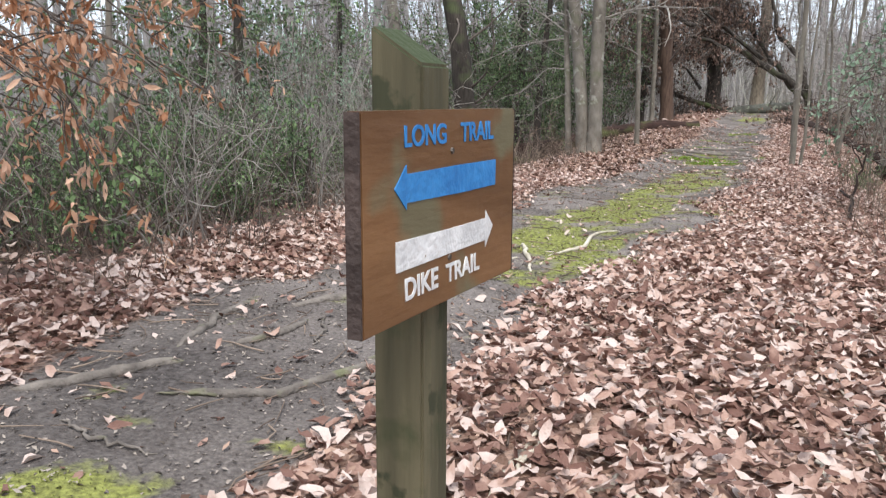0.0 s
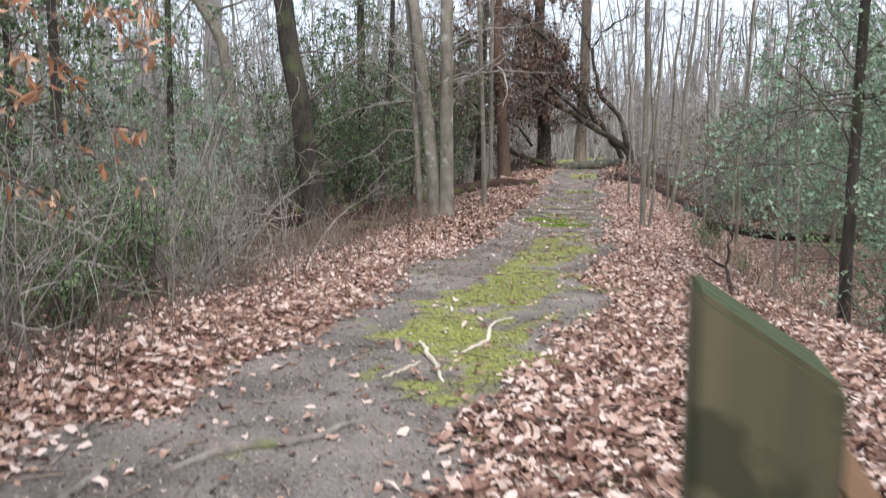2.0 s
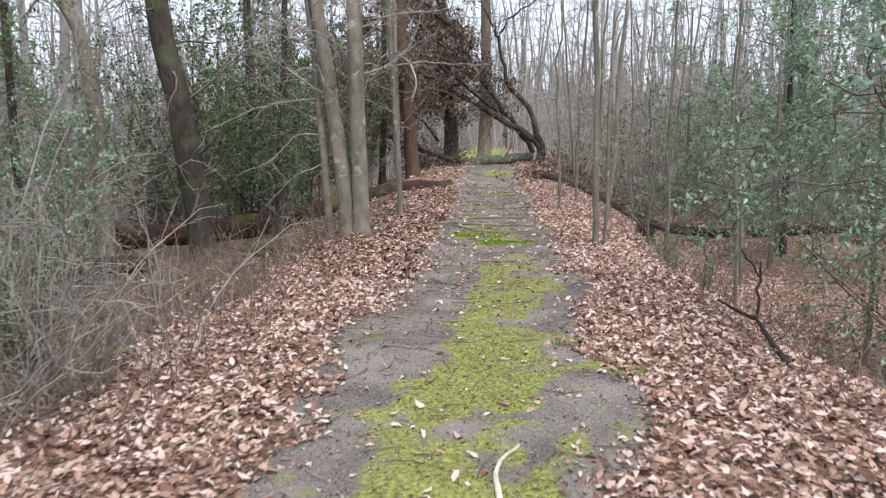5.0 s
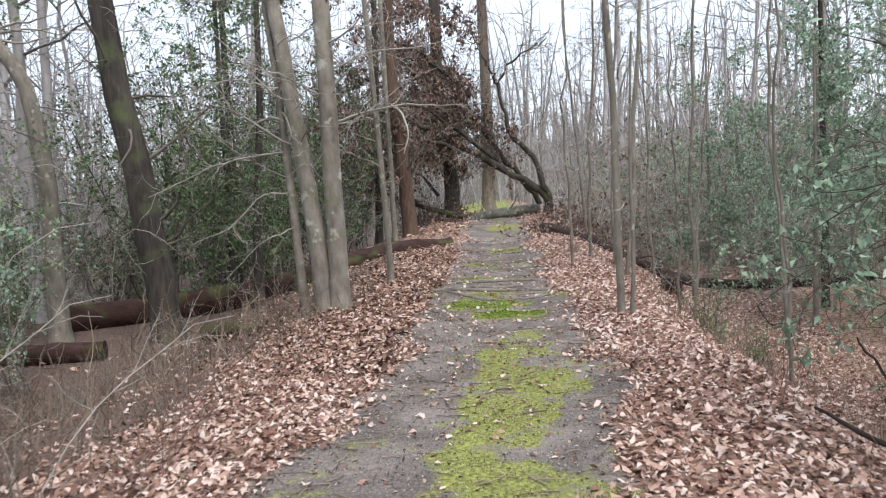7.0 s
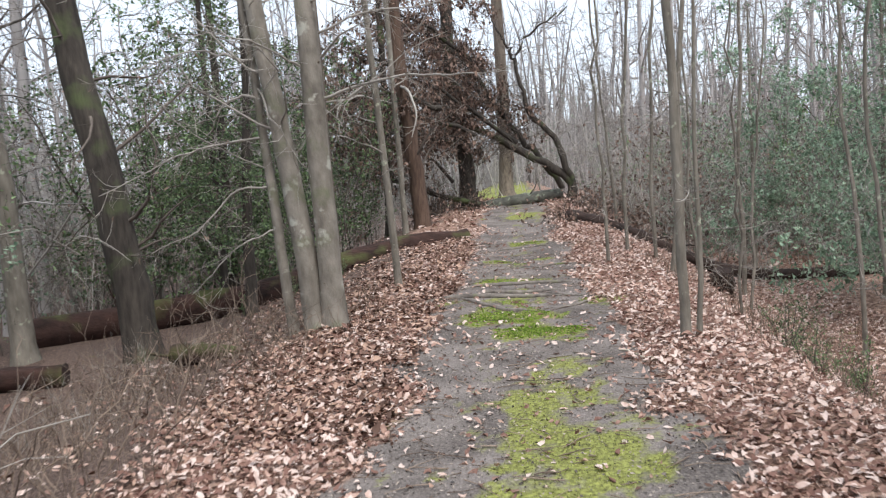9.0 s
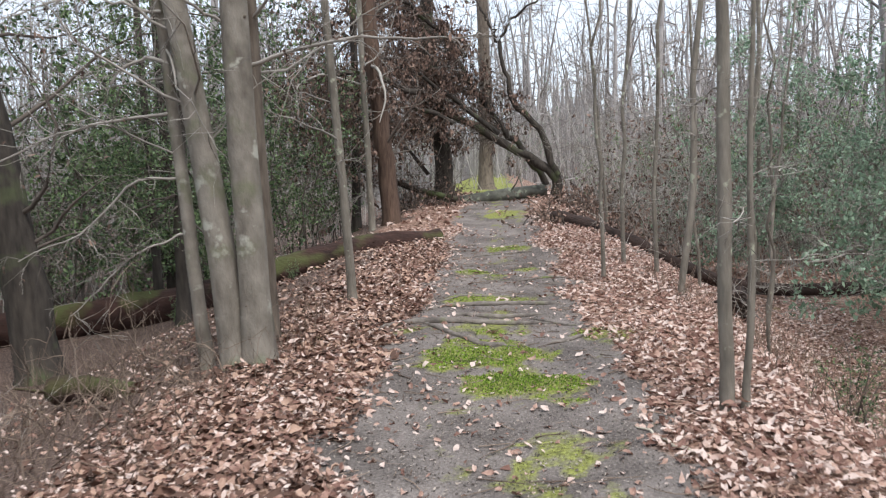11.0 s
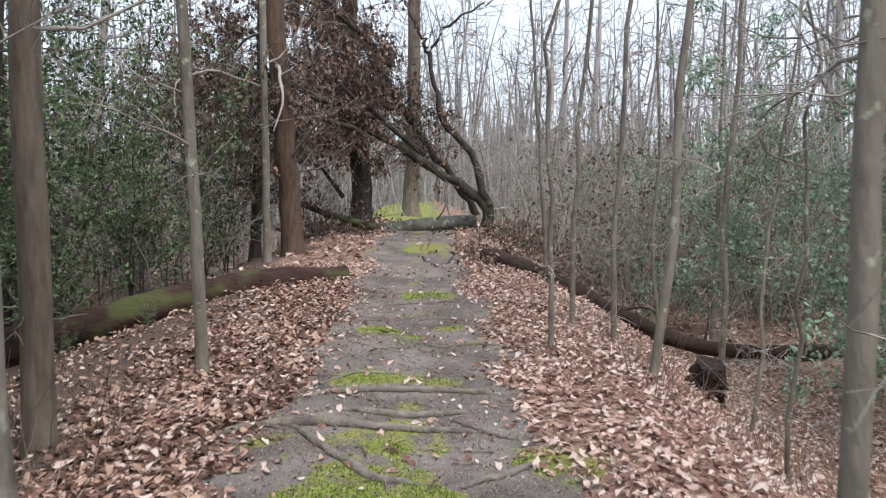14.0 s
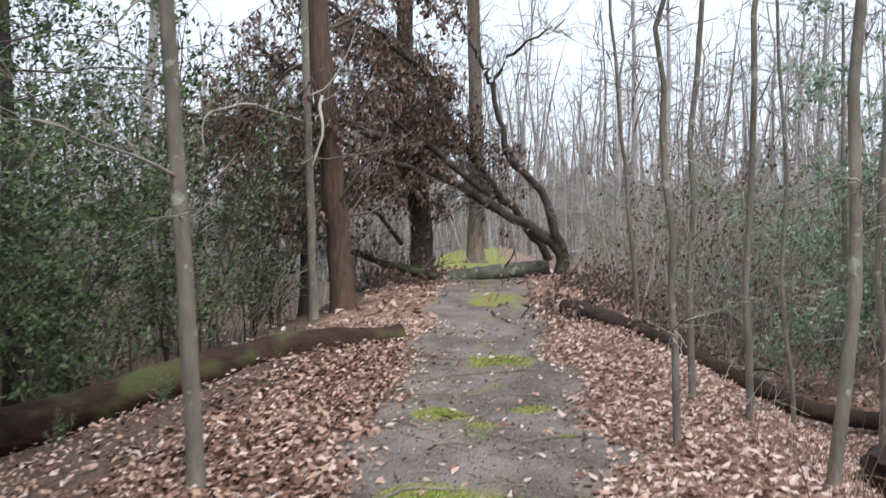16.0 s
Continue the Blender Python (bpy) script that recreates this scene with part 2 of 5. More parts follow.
def leaves(places, size, kind="leaf", flat=0.0, droop=0.0):
    """Small folded leaf blades at places. flat: 1 lies on the ground; droop: hangs down."""
    n = len(places)
    if kind == "fine":
        t = np.array([[0, 0, 0], [0.18, 0.15, 0.03], [0.45, 0.25, 0.07], [0.76, 0.17, 0.05], [1, 0, 0.01], [0.76, -0.17, 0.05], [0.45, -0.25, 0.07], [0.18, -0.15, 0.03], [0.48, 0, -0.015]])
        f = np.array([[k, 8, (k + 1) % 8] for k in range(8)])
    elif kind == "narrow":
        t = np.array([[0, 0, 0], [0.3, 0.15, 0.1], [0.68, 0.13, 0.12], [1, 0, 0.05], [0.68, -0.13, 0.12], [0.3, -0.15, 0.1], [0.48, 0, -0.02]])
        f = np.array([[0, 6, 1], [1, 6, 2], [2, 6, 3], [3, 6, 4], [4, 6, 5], [5, 6, 0]])
    elif kind == "leaf":
        t = np.array([[0, 0, 0], [0.3, 0.24, 0.06], [0.68, 0.2, 0.07], [1, 0, 0.02], [0.68, -0.2, 0.07], [0.3, -0.24, 0.06], [0.48, 0, -0.01]])
        f = np.array([[0, 6, 1], [1, 6, 2], [2, 6, 3], [3, 6, 4], [4, 6, 5], [5, 6, 0]])
    else:
        t = np.array([[0, 0, 0], [0.5, 0.26, 0.06], [1, 0, 0], [0.5, -0.26, 0.06]])
        f = np.array([[0, 2, 1], [0, 3, 2]])
    s = size * rng.uniform(0.6, 1.3, n)
    v = t[None] * s[:, None, None]
    curl = rng.normal(0, 1, n)
    if flat:
        v[:, :, 2] += rng.normal(0, 0.07, (n, len(t))) * s[:, None]
        v[:, :, :2] *= 1 + rng.normal(0, 0.12, (n, len(t), 1))
    v[:, :, 2] += (t[None, :, 0] - 0.5) ** 2 * (s * curl)[:, None] * 0.75
    yaw = rng.uniform(0, 2 * np.pi, n)
    tilt = rng.normal(0, 0.3 if flat else 0.9, n) + droop
    roll = rng.normal(0, 0.34 if flat else 1.2, n)
    cy, sy, cp, sp, cr, sr = np.cos(yaw), np.sin(yaw), np.cos(tilt), np.sin(tilt), np.cos(roll), np.sin(roll)
    x, y, z = v[:, :, 0], v[:, :, 1], v[:, :, 2]
    y, z = y * cr[:, None] - z * sr[:, None], y * sr[:, None] + z * cr[:, None]
    x, z = x * cp[:, None] + z * sp[:, None], -x * sp[:, None] + z * cp[:, None]
    x, y = x * cy[:, None] - y * sy[:, None], x * sy[:, None] + y * cy[:, None]
    out = np.stack([x, y, z], -1) + places[:, None]
    faces = (f[None] + (np.arange(n) * len(t))[:, None, None]).reshape(-1, 3)
    return out.reshape(-1, 3), faces


def child(name, me, material, parent, label=""):
    me.materials.clear()
    me.materials.append(material)
    ob = new(name, me)
    ob.parent = parent
    return tagged(ob, label)


def thing(name, label, category, group="", kind="", at=(0, 0, 0)):
    ob = new(name)
    ob.location = at
    return tagged(ob, label, category, group, kind)


def step(t):
    t = np.clip(t, 0, 1)
    return t * t * (3 - 2 * t)


def lattice(x, y, scale, seed=0):
    """Smooth value noise in numpy, about -1 to 1."""
    x, y = np.asarray(x, float) / scale, np.asarray(y, float) / scale
    xi, yi = np.floor(x).astype(int), np.floor(y).astype(int)
    u, v = step(x - xi), step(y - yi)

    def h(a, b):
        q = np.sin(a * 127.1 + b * 311.7 + seed * 74.7) * 43758.5453
        return (q - np.floor(q)) * 2 - 1

    return (h(xi, yi) * (1 - u) + h(xi + 1, yi) * u) * (1 - v) + (h(xi, yi + 1) * (1 - u) + h(xi + 1, yi + 1) * u) * v


# ---- the ground: a low dike with the trail on its crest ----
LEFT_Y, LEFT_X = (-5, 0, 2, 3.5, 5, 7, 11, 15, 20, 30, 80), (-2.3, -2.3, -2.45, -2.65, -2.6, -2.45, -2.25, -2.3, -2.2, -2.15, -2.2)
RIGHT_Y, RIGHT_X = (-5, 0, 2, 3, 4.5, 5.7, 7.5, 11, 14, 20, 30, 80), (-0.6, -0.9, -1.07, -1.15, -1.2, -0.85, -0.68, -0.52, -0.45, -0.62, -0.6, -0.5)


def crest(y):
    return 0.62 * step((np.asarray(y, float) - 15) / 17)


def height(x, y):
    x, y = np.asarray(x, float), np.asarray(y, float)
    left = -0.8 * step((-3.3 - x) / 4.0) * (0.2 + 0.8 * step((y - 6) / 7)) - crest(y) * step((-3.0 - x) / 5)
    edge = 0.25 + 1.1 * (1 - step((y - 3) / 6))
    far = step((y - 15) / 5)
    right = -(1.45 - 0.2 * far) * step((x - edge + 0.25 * far) / (2.4 + 1.2 * (1 - step((y - 3) / 8)) + 0.8 * far)) - crest(y) * step((x - 0.6) / 4)
    bumps = 0.03 * lattice(x, y, 0.9, 3) + 0.012 * lattice(x, y, 0.25, 5) + 0.12 * lattice(x, y, 4.0, 9) * step((np.abs(x + 1.3) - 1.5) / 3)
    return crest(y) + left + right + bumps - 0.03 * step(1 - np.abs(x + 1.35) / 0.9)


def trail_mask(x, y):
    """1 on the bare trail, 0 under the leaves, with a ragged edge."""
    wob = 0.2 * lattice(x, y, 0.6, 11) + 0.16 * lattice(x, y, 0.2, 12)
    l, r = np.interp(y, LEFT_Y, LEFT_X), np.interp(y, RIGHT_Y, RIGHT_X)
    return np.clip((x - l + wob) / 0.3 + 0.5, 0, 1) * np.clip((r - x + wob) / 0.3 + 0.5, 0, 1)


MOSS_SPOTS = ((-1.5, 14.75, 0.62, 0.6), (-1.25, 14.05, 0.48, 0.5), (-1.45, 17.3, 0.5, 0.3), (-1.7, 19.2, 0.25, 0.25), (-0.95, 19.4, 0.25, 0.25), (-1.2, 21.3, 0.5, 0.3), (-1.3, 26.5, 0.6, 1.2), (-1.7, 1.7, 0.2, 0.17), (-1.8, 2.12, 0.12, 0.09),
              (-1.69, 2.46, 0.13, 0.07), (-1.35, 2.2, 0.16, 0.08), (-0.5, 15.4, 0.28, 0.3), (-1.3, 33, 0.8, 2.0))


def moss_mask(x, y):
    mid = 0.92 * np.exp(-((x + 1.25 - 0.12 * np.sin(y * 0.6)) / (0.66 - 0.12 * step((y - 8) / 3))) ** 2) * step((y - 3.8) / 1.6) * (1 - step((y - 12.2) / 1.5))
    mid = np.maximum(mid, 0.35 * np.exp(-((x + 1.3) / 0.5) ** 2) * step((y - 13) / 2))
    m = mid * 0.95
    for cx, cy, rx, ry in MOSS_SPOTS:
        m = np.maximum(m, (0.92 if cy < 3 else 1.25) * np.exp(-((x - cx) / rx) ** 2 - ((y - cy) / ry) ** 2))
    m = np.maximum(m, 1.6 * step((y - 33) / 5) * np.exp(-((x + 2.3) / 1.7) ** 4))
    return np.clip(m * 1.15 + 0.45 * lattice(x, y, 0.45, 21) + 0.4 * lattice(x, y, 0.14, 22) + 0.25 * lattice(x, y, 0.06, 23) - 0.38, 0, 1)


def shaded_duff_mask(x, y):
    """1 on banks where dark rotted leaves replace fresh ones, evergreen shade included in the colour."""
    edge = -3.45 + 0.25 * step((y - 13) / 3)
    return np.clip((edge - x + 0.35 * lattice(x, y, 0.9, 51)) / 0.5, 0, 1) * step((y - 2.2 + 1.2 * lattice(x, y, 1.6, 52)) / 2.5) * (1 - 0.15 * step((y - 13.5) / 2))


def damp_mask(x, y):
    """1 on the dark wet soil in the dip beside the sign."""
    return np.exp(-((x + 2.1) / 0.75) ** 2 - ((y - 1.6) / 1.3) ** 2) * (0.8 + 0.4 * lattice(x, y, 0.5, 61))


def grid(xs, ys):
    gx, gy = np.meshgrid(xs, ys)
    v = np.stack([gx, gy, height(gx, gy)], -1).reshape(-1, 3)
    nx, ny = len(xs), len(ys)
    i = (np.arange(ny - 1)[:, None] * nx + np.arange(nx - 1)).ravel()
    return v, np.stack([i, i + 1, i + 1 + nx, i + nx], -1)


def ground_material():
    m = bpy.data.materials.new("forest_floor")
    m.use_nodes = True
    n, l = m.node_tree.nodes, m.node_tree.links
    bsdf = n["Principled BSDF"]
    bsdf.inputs["Roughness"].default_value = 0.92
    bsdf.inputs["Specular IOR Level"].default_value = 0.2
    co = n.new("ShaderNodeTexCoord")

    def noise_tex(scale, detail=6.0):
        t = n.new("ShaderNodeTexNoise")
        t.inputs["Scale"].default_value, t.inputs["Detail"].default_value = scale, detail
        l.new(co.outputs["Object"], t.inputs["Vector"])
        return t.outputs[0]

    def ramp(src, *stops):
        r = n.new("ShaderNodeValToRGB")
        while len(r.color_ramp.elements) < len(stops):
            r.color_ramp.elements.new(0.5)
        for e, (p, c) in zip(r.color_ramp.elements, stops):
            e.position, e.color = p, (*c, 1)
        l.new(src, r.inputs[0])
        return r.outputs[0]

    def attr(name):
        a = n.new("ShaderNodeAttribute")
        a.attribute_name = name
        return a.outputs["Fac"]

    def mix(f, a, b):
        x = n.new("ShaderNodeMix")
        x.data_type = "RGBA"
        l.new(f, x.inputs[0])
        l.new(a, x.inputs[6])
        l.new(b, x.inputs[7])
        return x.outputs[2]

    def crisp(src, fine, lo, hi):
        s = n.new("ShaderNodeMath")
        s.operation = "MULTIPLY_ADD"
        s.inputs[1].default_value = 0.5
        l.new(fine, s.inputs[0])
        l.new(src, s.inputs[2])
        r = n.new("ShaderNodeMapRange")
        r.inputs[1].default_value, r.inputs[2].default_value = lo, hi
        l.new(s.outputs[0], r.inputs[0])
        return r.outputs[0]

    dirt = ramp(noise_tex(60, 10.0), (0.34, (0.065, 0.054, 0.05)), (0.52, (0.165, 0.139, 0.126)), (0.7, (0.31, 0.272, 0.25)))
    damp = ramp(noise_tex(1.7, 8.0), (0.38, (0.09, 0.077, 0.071)), (0.66, (0.31, 0.271, 0.25)))
    half = n.new("ShaderNodeMix")
    half.data_type = "RGBA"
    half.inputs[0].default_value = 0.5
    l.new(dirt, half.inputs[6])
    l.new(damp, half.inputs[7])
    dirt = half.outputs[2]
    wet = ramp(noise_tex(35, 8.0), (0.35, (0.035, 0.03, 0.029)), (0.65, (0.125, 0.11, 0.105)))
    dirt = mix(crisp(attr("damp"), noise_tex(6), 0.35, 1.1), dirt, wet)
    cells = n.new("ShaderNodeTexVoronoi")
    cells.inputs["Scale"].default_value = 24.0
    l.new(co.outputs["Object"], cells.inputs["Vector"])
    tone = n.new("ShaderNodeSeparateColor")
    l.new(cells.outputs["Color"], tone.inputs[0])
    litter = ramp(tone.outputs[0], (0.0, (0.085, 0.048, 0.036)), (0.5, (0.25, 0.155, 0.116)), (1.0, (0.42, 0.29, 0.23)))
    moss = ramp(noise_tex(40, 8.0), (0.3, (0.1, 0.1, 0.035)), (0.7, (0.34, 0.36, 0.1)))
    # rotted-leaf tones, with the evergreens' shade mixed into the colour
    shaded_duff = ramp(noise_tex(45, 9.0), (0.34, (0.04, 0.027, 0.023)), (0.52, (0.125, 0.086, 0.07)), (0.7, (0.25, 0.18, 0.15)))
    litter = mix(crisp(attr("shaded_duff"), noise_tex(7), 0.5, 0.9), litter, shaded_duff)
    base = mix(crisp(attr("trail"), noise_tex(9), 0.55, 0.85), litter, dirt)
    base = mix(crisp(attr("moss"), noise_tex(30), 0.42, 0.75), base, moss)
    l.new(base, bsdf.inputs["Base Color"])
    bp = n.new("ShaderNodeBump")
    bp.inputs["Strength"].default_value, bp.inputs["Distance"].default_value = 0.9, 0.025
    l.new(noise_tex(70, 10.0), bp.inputs["Height"])
    l.new(bp.outputs[0], bsdf.inputs["Normal"])
    return m


xs = np.concatenate([[-400, -150, -80], np.arange(-50, -10, 2.0), np.arange(-10, -3.2, 0.25), np.arange(-3.2, 1.0, 0.05), np.arange(1.0, 10, 0.25), np.arange(10, 51, 2.0), [80, 150, 400]])
ys = np.concatenate([[-400, -100], np.arange(-40, -2, 2.0), np.arange(-2, 0.5, 0.25), np.arange(0.5, 20, 0.08), np.arange(20, 40, 0.25), np.arange(40, 90, 2.0), [120, 200, 400]])
gv, gf = grid(xs, ys)
gme = smooth_shade(mesh_of(gv, gf, "ground"))
for key, fn in (("trail", trail_mask), ("moss", moss_mask), ("shaded_duff", shaded_duff_mask), ("damp", damp_mask)):
    at = gme.attributes.new(key, "FLOAT", "POINT")
    at.data.foreach_set("value", fn(gv[:, 0], gv[:, 1]).astype(np.float32))
gme.materials.append(ground_material())
tagged(new("ground", gme), "bare grey-brown dirt trail with moss between leaf-covered banks", "ground", kind="structure")


def at_ground(x, y, dz=0.0):
    return np.stack([x, y, height(x, y) + dz], -1)


# ---- fallen leaves, as real blades ----
def litter_field(n, x0, x1, y0, y1, size, kind="leaf"):
    x, y = rng.uniform(x0, x1, n), rng.uniform(y0, y1, n)
    bare = trail_mask(x, y)
    keep = rng.uniform(0, 1, n) > bare * (0.968 - 0.05 * np.clip((y - 9) / 4, 0, 1))
    x, y = x[keep], y[keep]
    thin = np.clip((-3.3 - x) / 0.6, 0, 1) * (0.75 + 0.13 * np.clip((y - 12) / 3, 0, 1)) + np.clip((x - 1.6) / 1.0, 0, 1) * 0.2
    thin = np.maximum(thin, 0.95 * shaded_duff_mask(x, y))
    keep = rng.uniform(0, 1, len(x)) > np.where(x < 0, thin, thin * np.clip((y - 4) / 3, 0, 1))
    x, y = x[keep], y[keep]
    lift = np.abs(rng.normal(0, 0.026, len(x))) * (1 - trail_mask(x, y)) + 0.008
    return leaves(at_ground(x, y, lift), size, kind, flat=1.0)


lv = join([litter_field(38000, -5.0, 2.4, 0.4, 5.5, 0.07, "fine"), litter_field(60000, -5.0, 2.6, 5.5, 14, 0.058), litter_field(52000, -6.0, 4.5, 14, 24, 0.068), litter_field(9000, -9, 9, 24, 36, 0.13), litter_field(6000, 2.6, 9, 3, 16, 0.1), litter_field(5000, -11, -5.0, 3, 16, 0.1)])
me = smooth_shade(mesh_of(*lv, "leaf_litter"))
me.materials.append(M["litter"])
tagged(new("leaf_litter", me), "dry curled tan and russet beech leaves lying on the banks", "fallen leaves", kind="stuff")

# the third field's dark old leaves also imitate evergreen shade on the left bank
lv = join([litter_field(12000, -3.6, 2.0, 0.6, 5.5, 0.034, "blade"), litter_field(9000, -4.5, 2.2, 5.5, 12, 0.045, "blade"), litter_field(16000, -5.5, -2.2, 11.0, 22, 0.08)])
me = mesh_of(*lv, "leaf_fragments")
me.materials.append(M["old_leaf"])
tagged(new("leaf_fragments", me), "dark broken old leaves mixed into the litter, also darkening the evergreen-shaded left bank", "fallen leaves", kind="stuff")


# ---- trees ----
def tree(name, label, path, r0, r1, bark, twig, group="", limbs=14, limb_from=0.3, limb_len=(0.8, 2.2), twigs=6, lift=0.25, sides=12, flare=1.5, leaf=None, leaf_size=0.05, leaf_count=0, knobs=0.03, droop=0.0, leaf_droop=0.0, limb_r=0.35, at=None, split=True, thick=1.0, wobble=0.0):
    """A tree from the line of its trunk: trunk with a flared foot, limbs with twigs, and leaves where it has any."""
    path = np.asarray(path, float)
    base = path[0].copy()
    path = path - base
    seg = np.linspace(0, 1, 14)
    u = np.linspace(0, 1, len(path))
    line = np.stack([np.interp(seg, u, path[:, k]) for k in range(3)], 1)
    for _ in range(2):
        line[1:-1] = (line[:-2] + 2 * line[1:-1] + line[2:]) / 4
    line[1:] += rng.normal(0, r0 * 0.08, line[1:].shape)
    if wobble:
        line[1:, :2] += np.cumsum(rng.normal(0, wobble, (len(line) - 1, 2)), axis=0) * np.linspace(0.3, 1, len(line) - 1)[:, None]
    rad = r0 + (r1 - r0) * seg
    rad[0] *= flare
    rad = np.insert(rad, 1, rad[1] * (1 + (flare - 1) * 0.25))
    line = np.insert(line, 1, line[0] * 0.75 + line[1] * 0.25, axis=0)
    line[0, 2] -= 0.12
    v, f = tubes(line[None], rad[None], sides)
    ax = np.repeat(line, sides, axis=0)
    v = ax + (v - ax) * (1 + rng.normal(0, knobs, (len(v), 1)))
    top = thing(name, label, "tree", group, at=base if at is None else at)
    child("trunk", smooth_shade(mesh_of(v, f)), M[bark], top)
    if limbs:
        p, d = along(line[None], limbs, limb_from, 0.98)
        k = len(p)
        ln = rng.uniform(*limb_len, k)
        az = rng.uniform(0, 2 * np.pi, k)
        d = np.stack([np.cos(az), np.sin(az), np.full(k, lift) + rng.normal(0, 0.25, k)], 1)
        lp = wander(p, d, ln, 6, 0.22, droop)
        lr = np.clip(r1 * limb_r, 0.005, 0.035) * np.linspace(1, 0.2, 7)[None] * rng.uniform(0.35, 1.1, (k, 1))
        p2, d2 = along(lp, twigs, 0.2, 1.0)
        tp = wander(p2, outward(d2, 1.0, 0.1), rng.uniform(0.25, 0.8, len(p2)) * np.repeat(ln, twigs) * 0.45, 4, 0.25, droop)
        parts = [tubes(tp, np.linspace(0.005, 0.002, 5)[None] * thick * np.ones((len(tp), 1)), 3)]
        p3, d3 = along(tp, 2 if split else 1, 0.3, 1.0)
        t3 = wander(p3, outward(d3, 1.0, 0.05), rng.uniform(0.1, 0.35, len(p3)) * thick ** 0.5, 2, 0.2, droop)
        parts.append(tubes(t3, np.linspace(0.003, 0.0015, 3)[None] * thick * np.ones((len(t3), 1)), 3))
        if split:
            for i in range(k):
                child("branch", smooth_shade(mesh_of(*tubes(lp[i:i + 1], lr[i:i + 1], 6))), M[twig], top)
        else:
            parts.append(tubes(lp, lr * thick, 3))
        tagged(child("twig_spray", mesh_of(*join(parts)), M[twig], top), kind="stuff")
        if leaf:
            q, _ = along(t3, max(1, leaf_count), 0.2, 1.0)
            tagged(child("crown", mesh_of(*leaves(q + rng.normal(0, leaf_size * 0.5, q.shape), leaf_size, "leaf" if leaf_droop else "blade", droop=leaf_droop)), M[leaf], top), kind="stuff")
    return top


def gz(x, y, dz=0.0):
    return (x, y, float(height(x, y)) + dz)


def up(x, y, *offsets):
    """A trunk line from the ground: offsets (dx, dy, z above the foot)."""
    b = gz(x, y)
    return [b] + [(b[0] + dx, b[1] + dy, b[2] + z) for dx, dy, z in offsets]


def bough(parent, pts, r, twigs, material="twig", leaf=None):
    """A limb of a standing tree, given by its points in the place, with twigs along it and a few clinging leaves."""
    p = np.asarray(pts, float) - np.array(parent.location)
    u, seg = np.linspace(0, 1, len(p)), np.linspace(0, 1, 14)
    line = np.stack([np.interp(seg, u, p[:, k]) for k in range(3)], 1)
    line[1:-1] = (line[:-2] + 2 * line[1:-1] + line[2:]) / 4
    line += rng.normal(0, 0.008, line.shape)
    child("branch", smooth_shade(mesh_of(*tubes(line[None], np.linspace(r, r * 0.3, 14)[None], 7))), M[material], parent)
    a, d = along(line[None], twigs, 0.15, 1.0)
    w = wander(a, outward(d, 1.0, 0.0), rng.uniform(0.15, 0.6, len(a)), 5, 0.28, 0.03)
    b, e = along(w, 3, 0.2, 1.0)
    x = wander(b, outward(e, 1.0, 0.0), rng.uniform(0.08, 0.3, len(b)), 3, 0.25, 0.02)
    tagged(child("twig_spray", mesh_of(*join([tubes(w, np.linspace(r * 0.3, 0.0018, 6)[None] * np.ones((len(w), 1)), 3), tubes(x, np.linspace(0.0026, 0.0012, 4)[None] * np.ones((len(x), 1)), 3)])), M[material], parent), kind="stuff")
    if leaf:
        q, _ = along(x, 1, 0.5, 1.0)
        tagged(child("foliage", mesh_of(*leaves(q[::3], 0.065, "narrow", droop=1.1)), M[leaf], parent, "a few withered leaves"), kind="stuff")


def knot_row(parent, r, line, count):
    """Dark branch scars standing a little proud of a smooth trunk."""
    line = np.asarray(line, float)
    for z in rng.uniform(0.3, min(5.0, line[-1, 2]), count):
        c = np.array([np.interp(z, line[:, 2], line[:, 0]), np.interp(z, line[:, 2], line[:, 1]), z])
        az, size = rng.uniform(0, 2 * np.pi), rng.uniform(0.5, 1.2)
        d = np.array([np.cos(az), np.sin(az), 0.25])
        p = np.stack([c + d * k for k in (r * 0.75, r * 0.97, r + 0.01 * size)])
        child("knot", smooth_shade(mesh_of(*tubes(p[None], np.array([[0.03, 0.017, 0.004]]) * size * min(1, r / 0.1), 8))), M["brown"], parent, "dark branch scar")


# beech clump beside the trail
beech = tree("beech_tree", "smooth grey beech trunk with dark knots beside the trail", up(-3.35, 14.72, (0.0, 0, 2.5), (-0.02, 0.1, 6), (0.1, 0.2, 12)), 0.125, 0.09, "beech", "twig", "beech clump", 16, 0.42, (0.8, 2.4), 9, sides=16, flare=1.45, limb_r=0.2)
tree("beech_tree", "leaning grey-brown beech trunk joined at the foot of its neighbour", up(-3.56, 14.74, (-0.05, 0.02, 1.0), (-0.2, 0.05, 2.2), (-0.42, 0.1, 3.8), (-1.0, 0.3, 8)), 0.125, 0.08, "beech", "twig", "beech clump", 14, 0.42, (0.8, 2.2), 9, sides=14, flare=1.3, limb_r=0.22)
knot_row(beech, 0.115, ((0, 0, 0), (0.0, 0, 2.5), (-0.02, 0.1, 6)), 16)
stem = tree("beech_tree", "thin pale beech stem bowed outwards with a torn top", up(-3.84, 14.85, (-0.05, 0, 0.7), (-0.1, 0, 1.6), (-0.16, 0.05, 2.6), (-0.36, 0.1, 5)), 0.065, 0.04, "beech", "twig", "beech clump", 12, 0.42, (0.6, 1.8), 9, lift=0.05, sides=10, flare=1.3, limb_r=0.3)
knot_row(stem, 0.058, ((0, 0, 0), (-0.05, 0, 0.7), (-0.1, 0, 1.6), (-0.16, 0.05, 2.6), (-0.36, 0.1, 5)), 12)
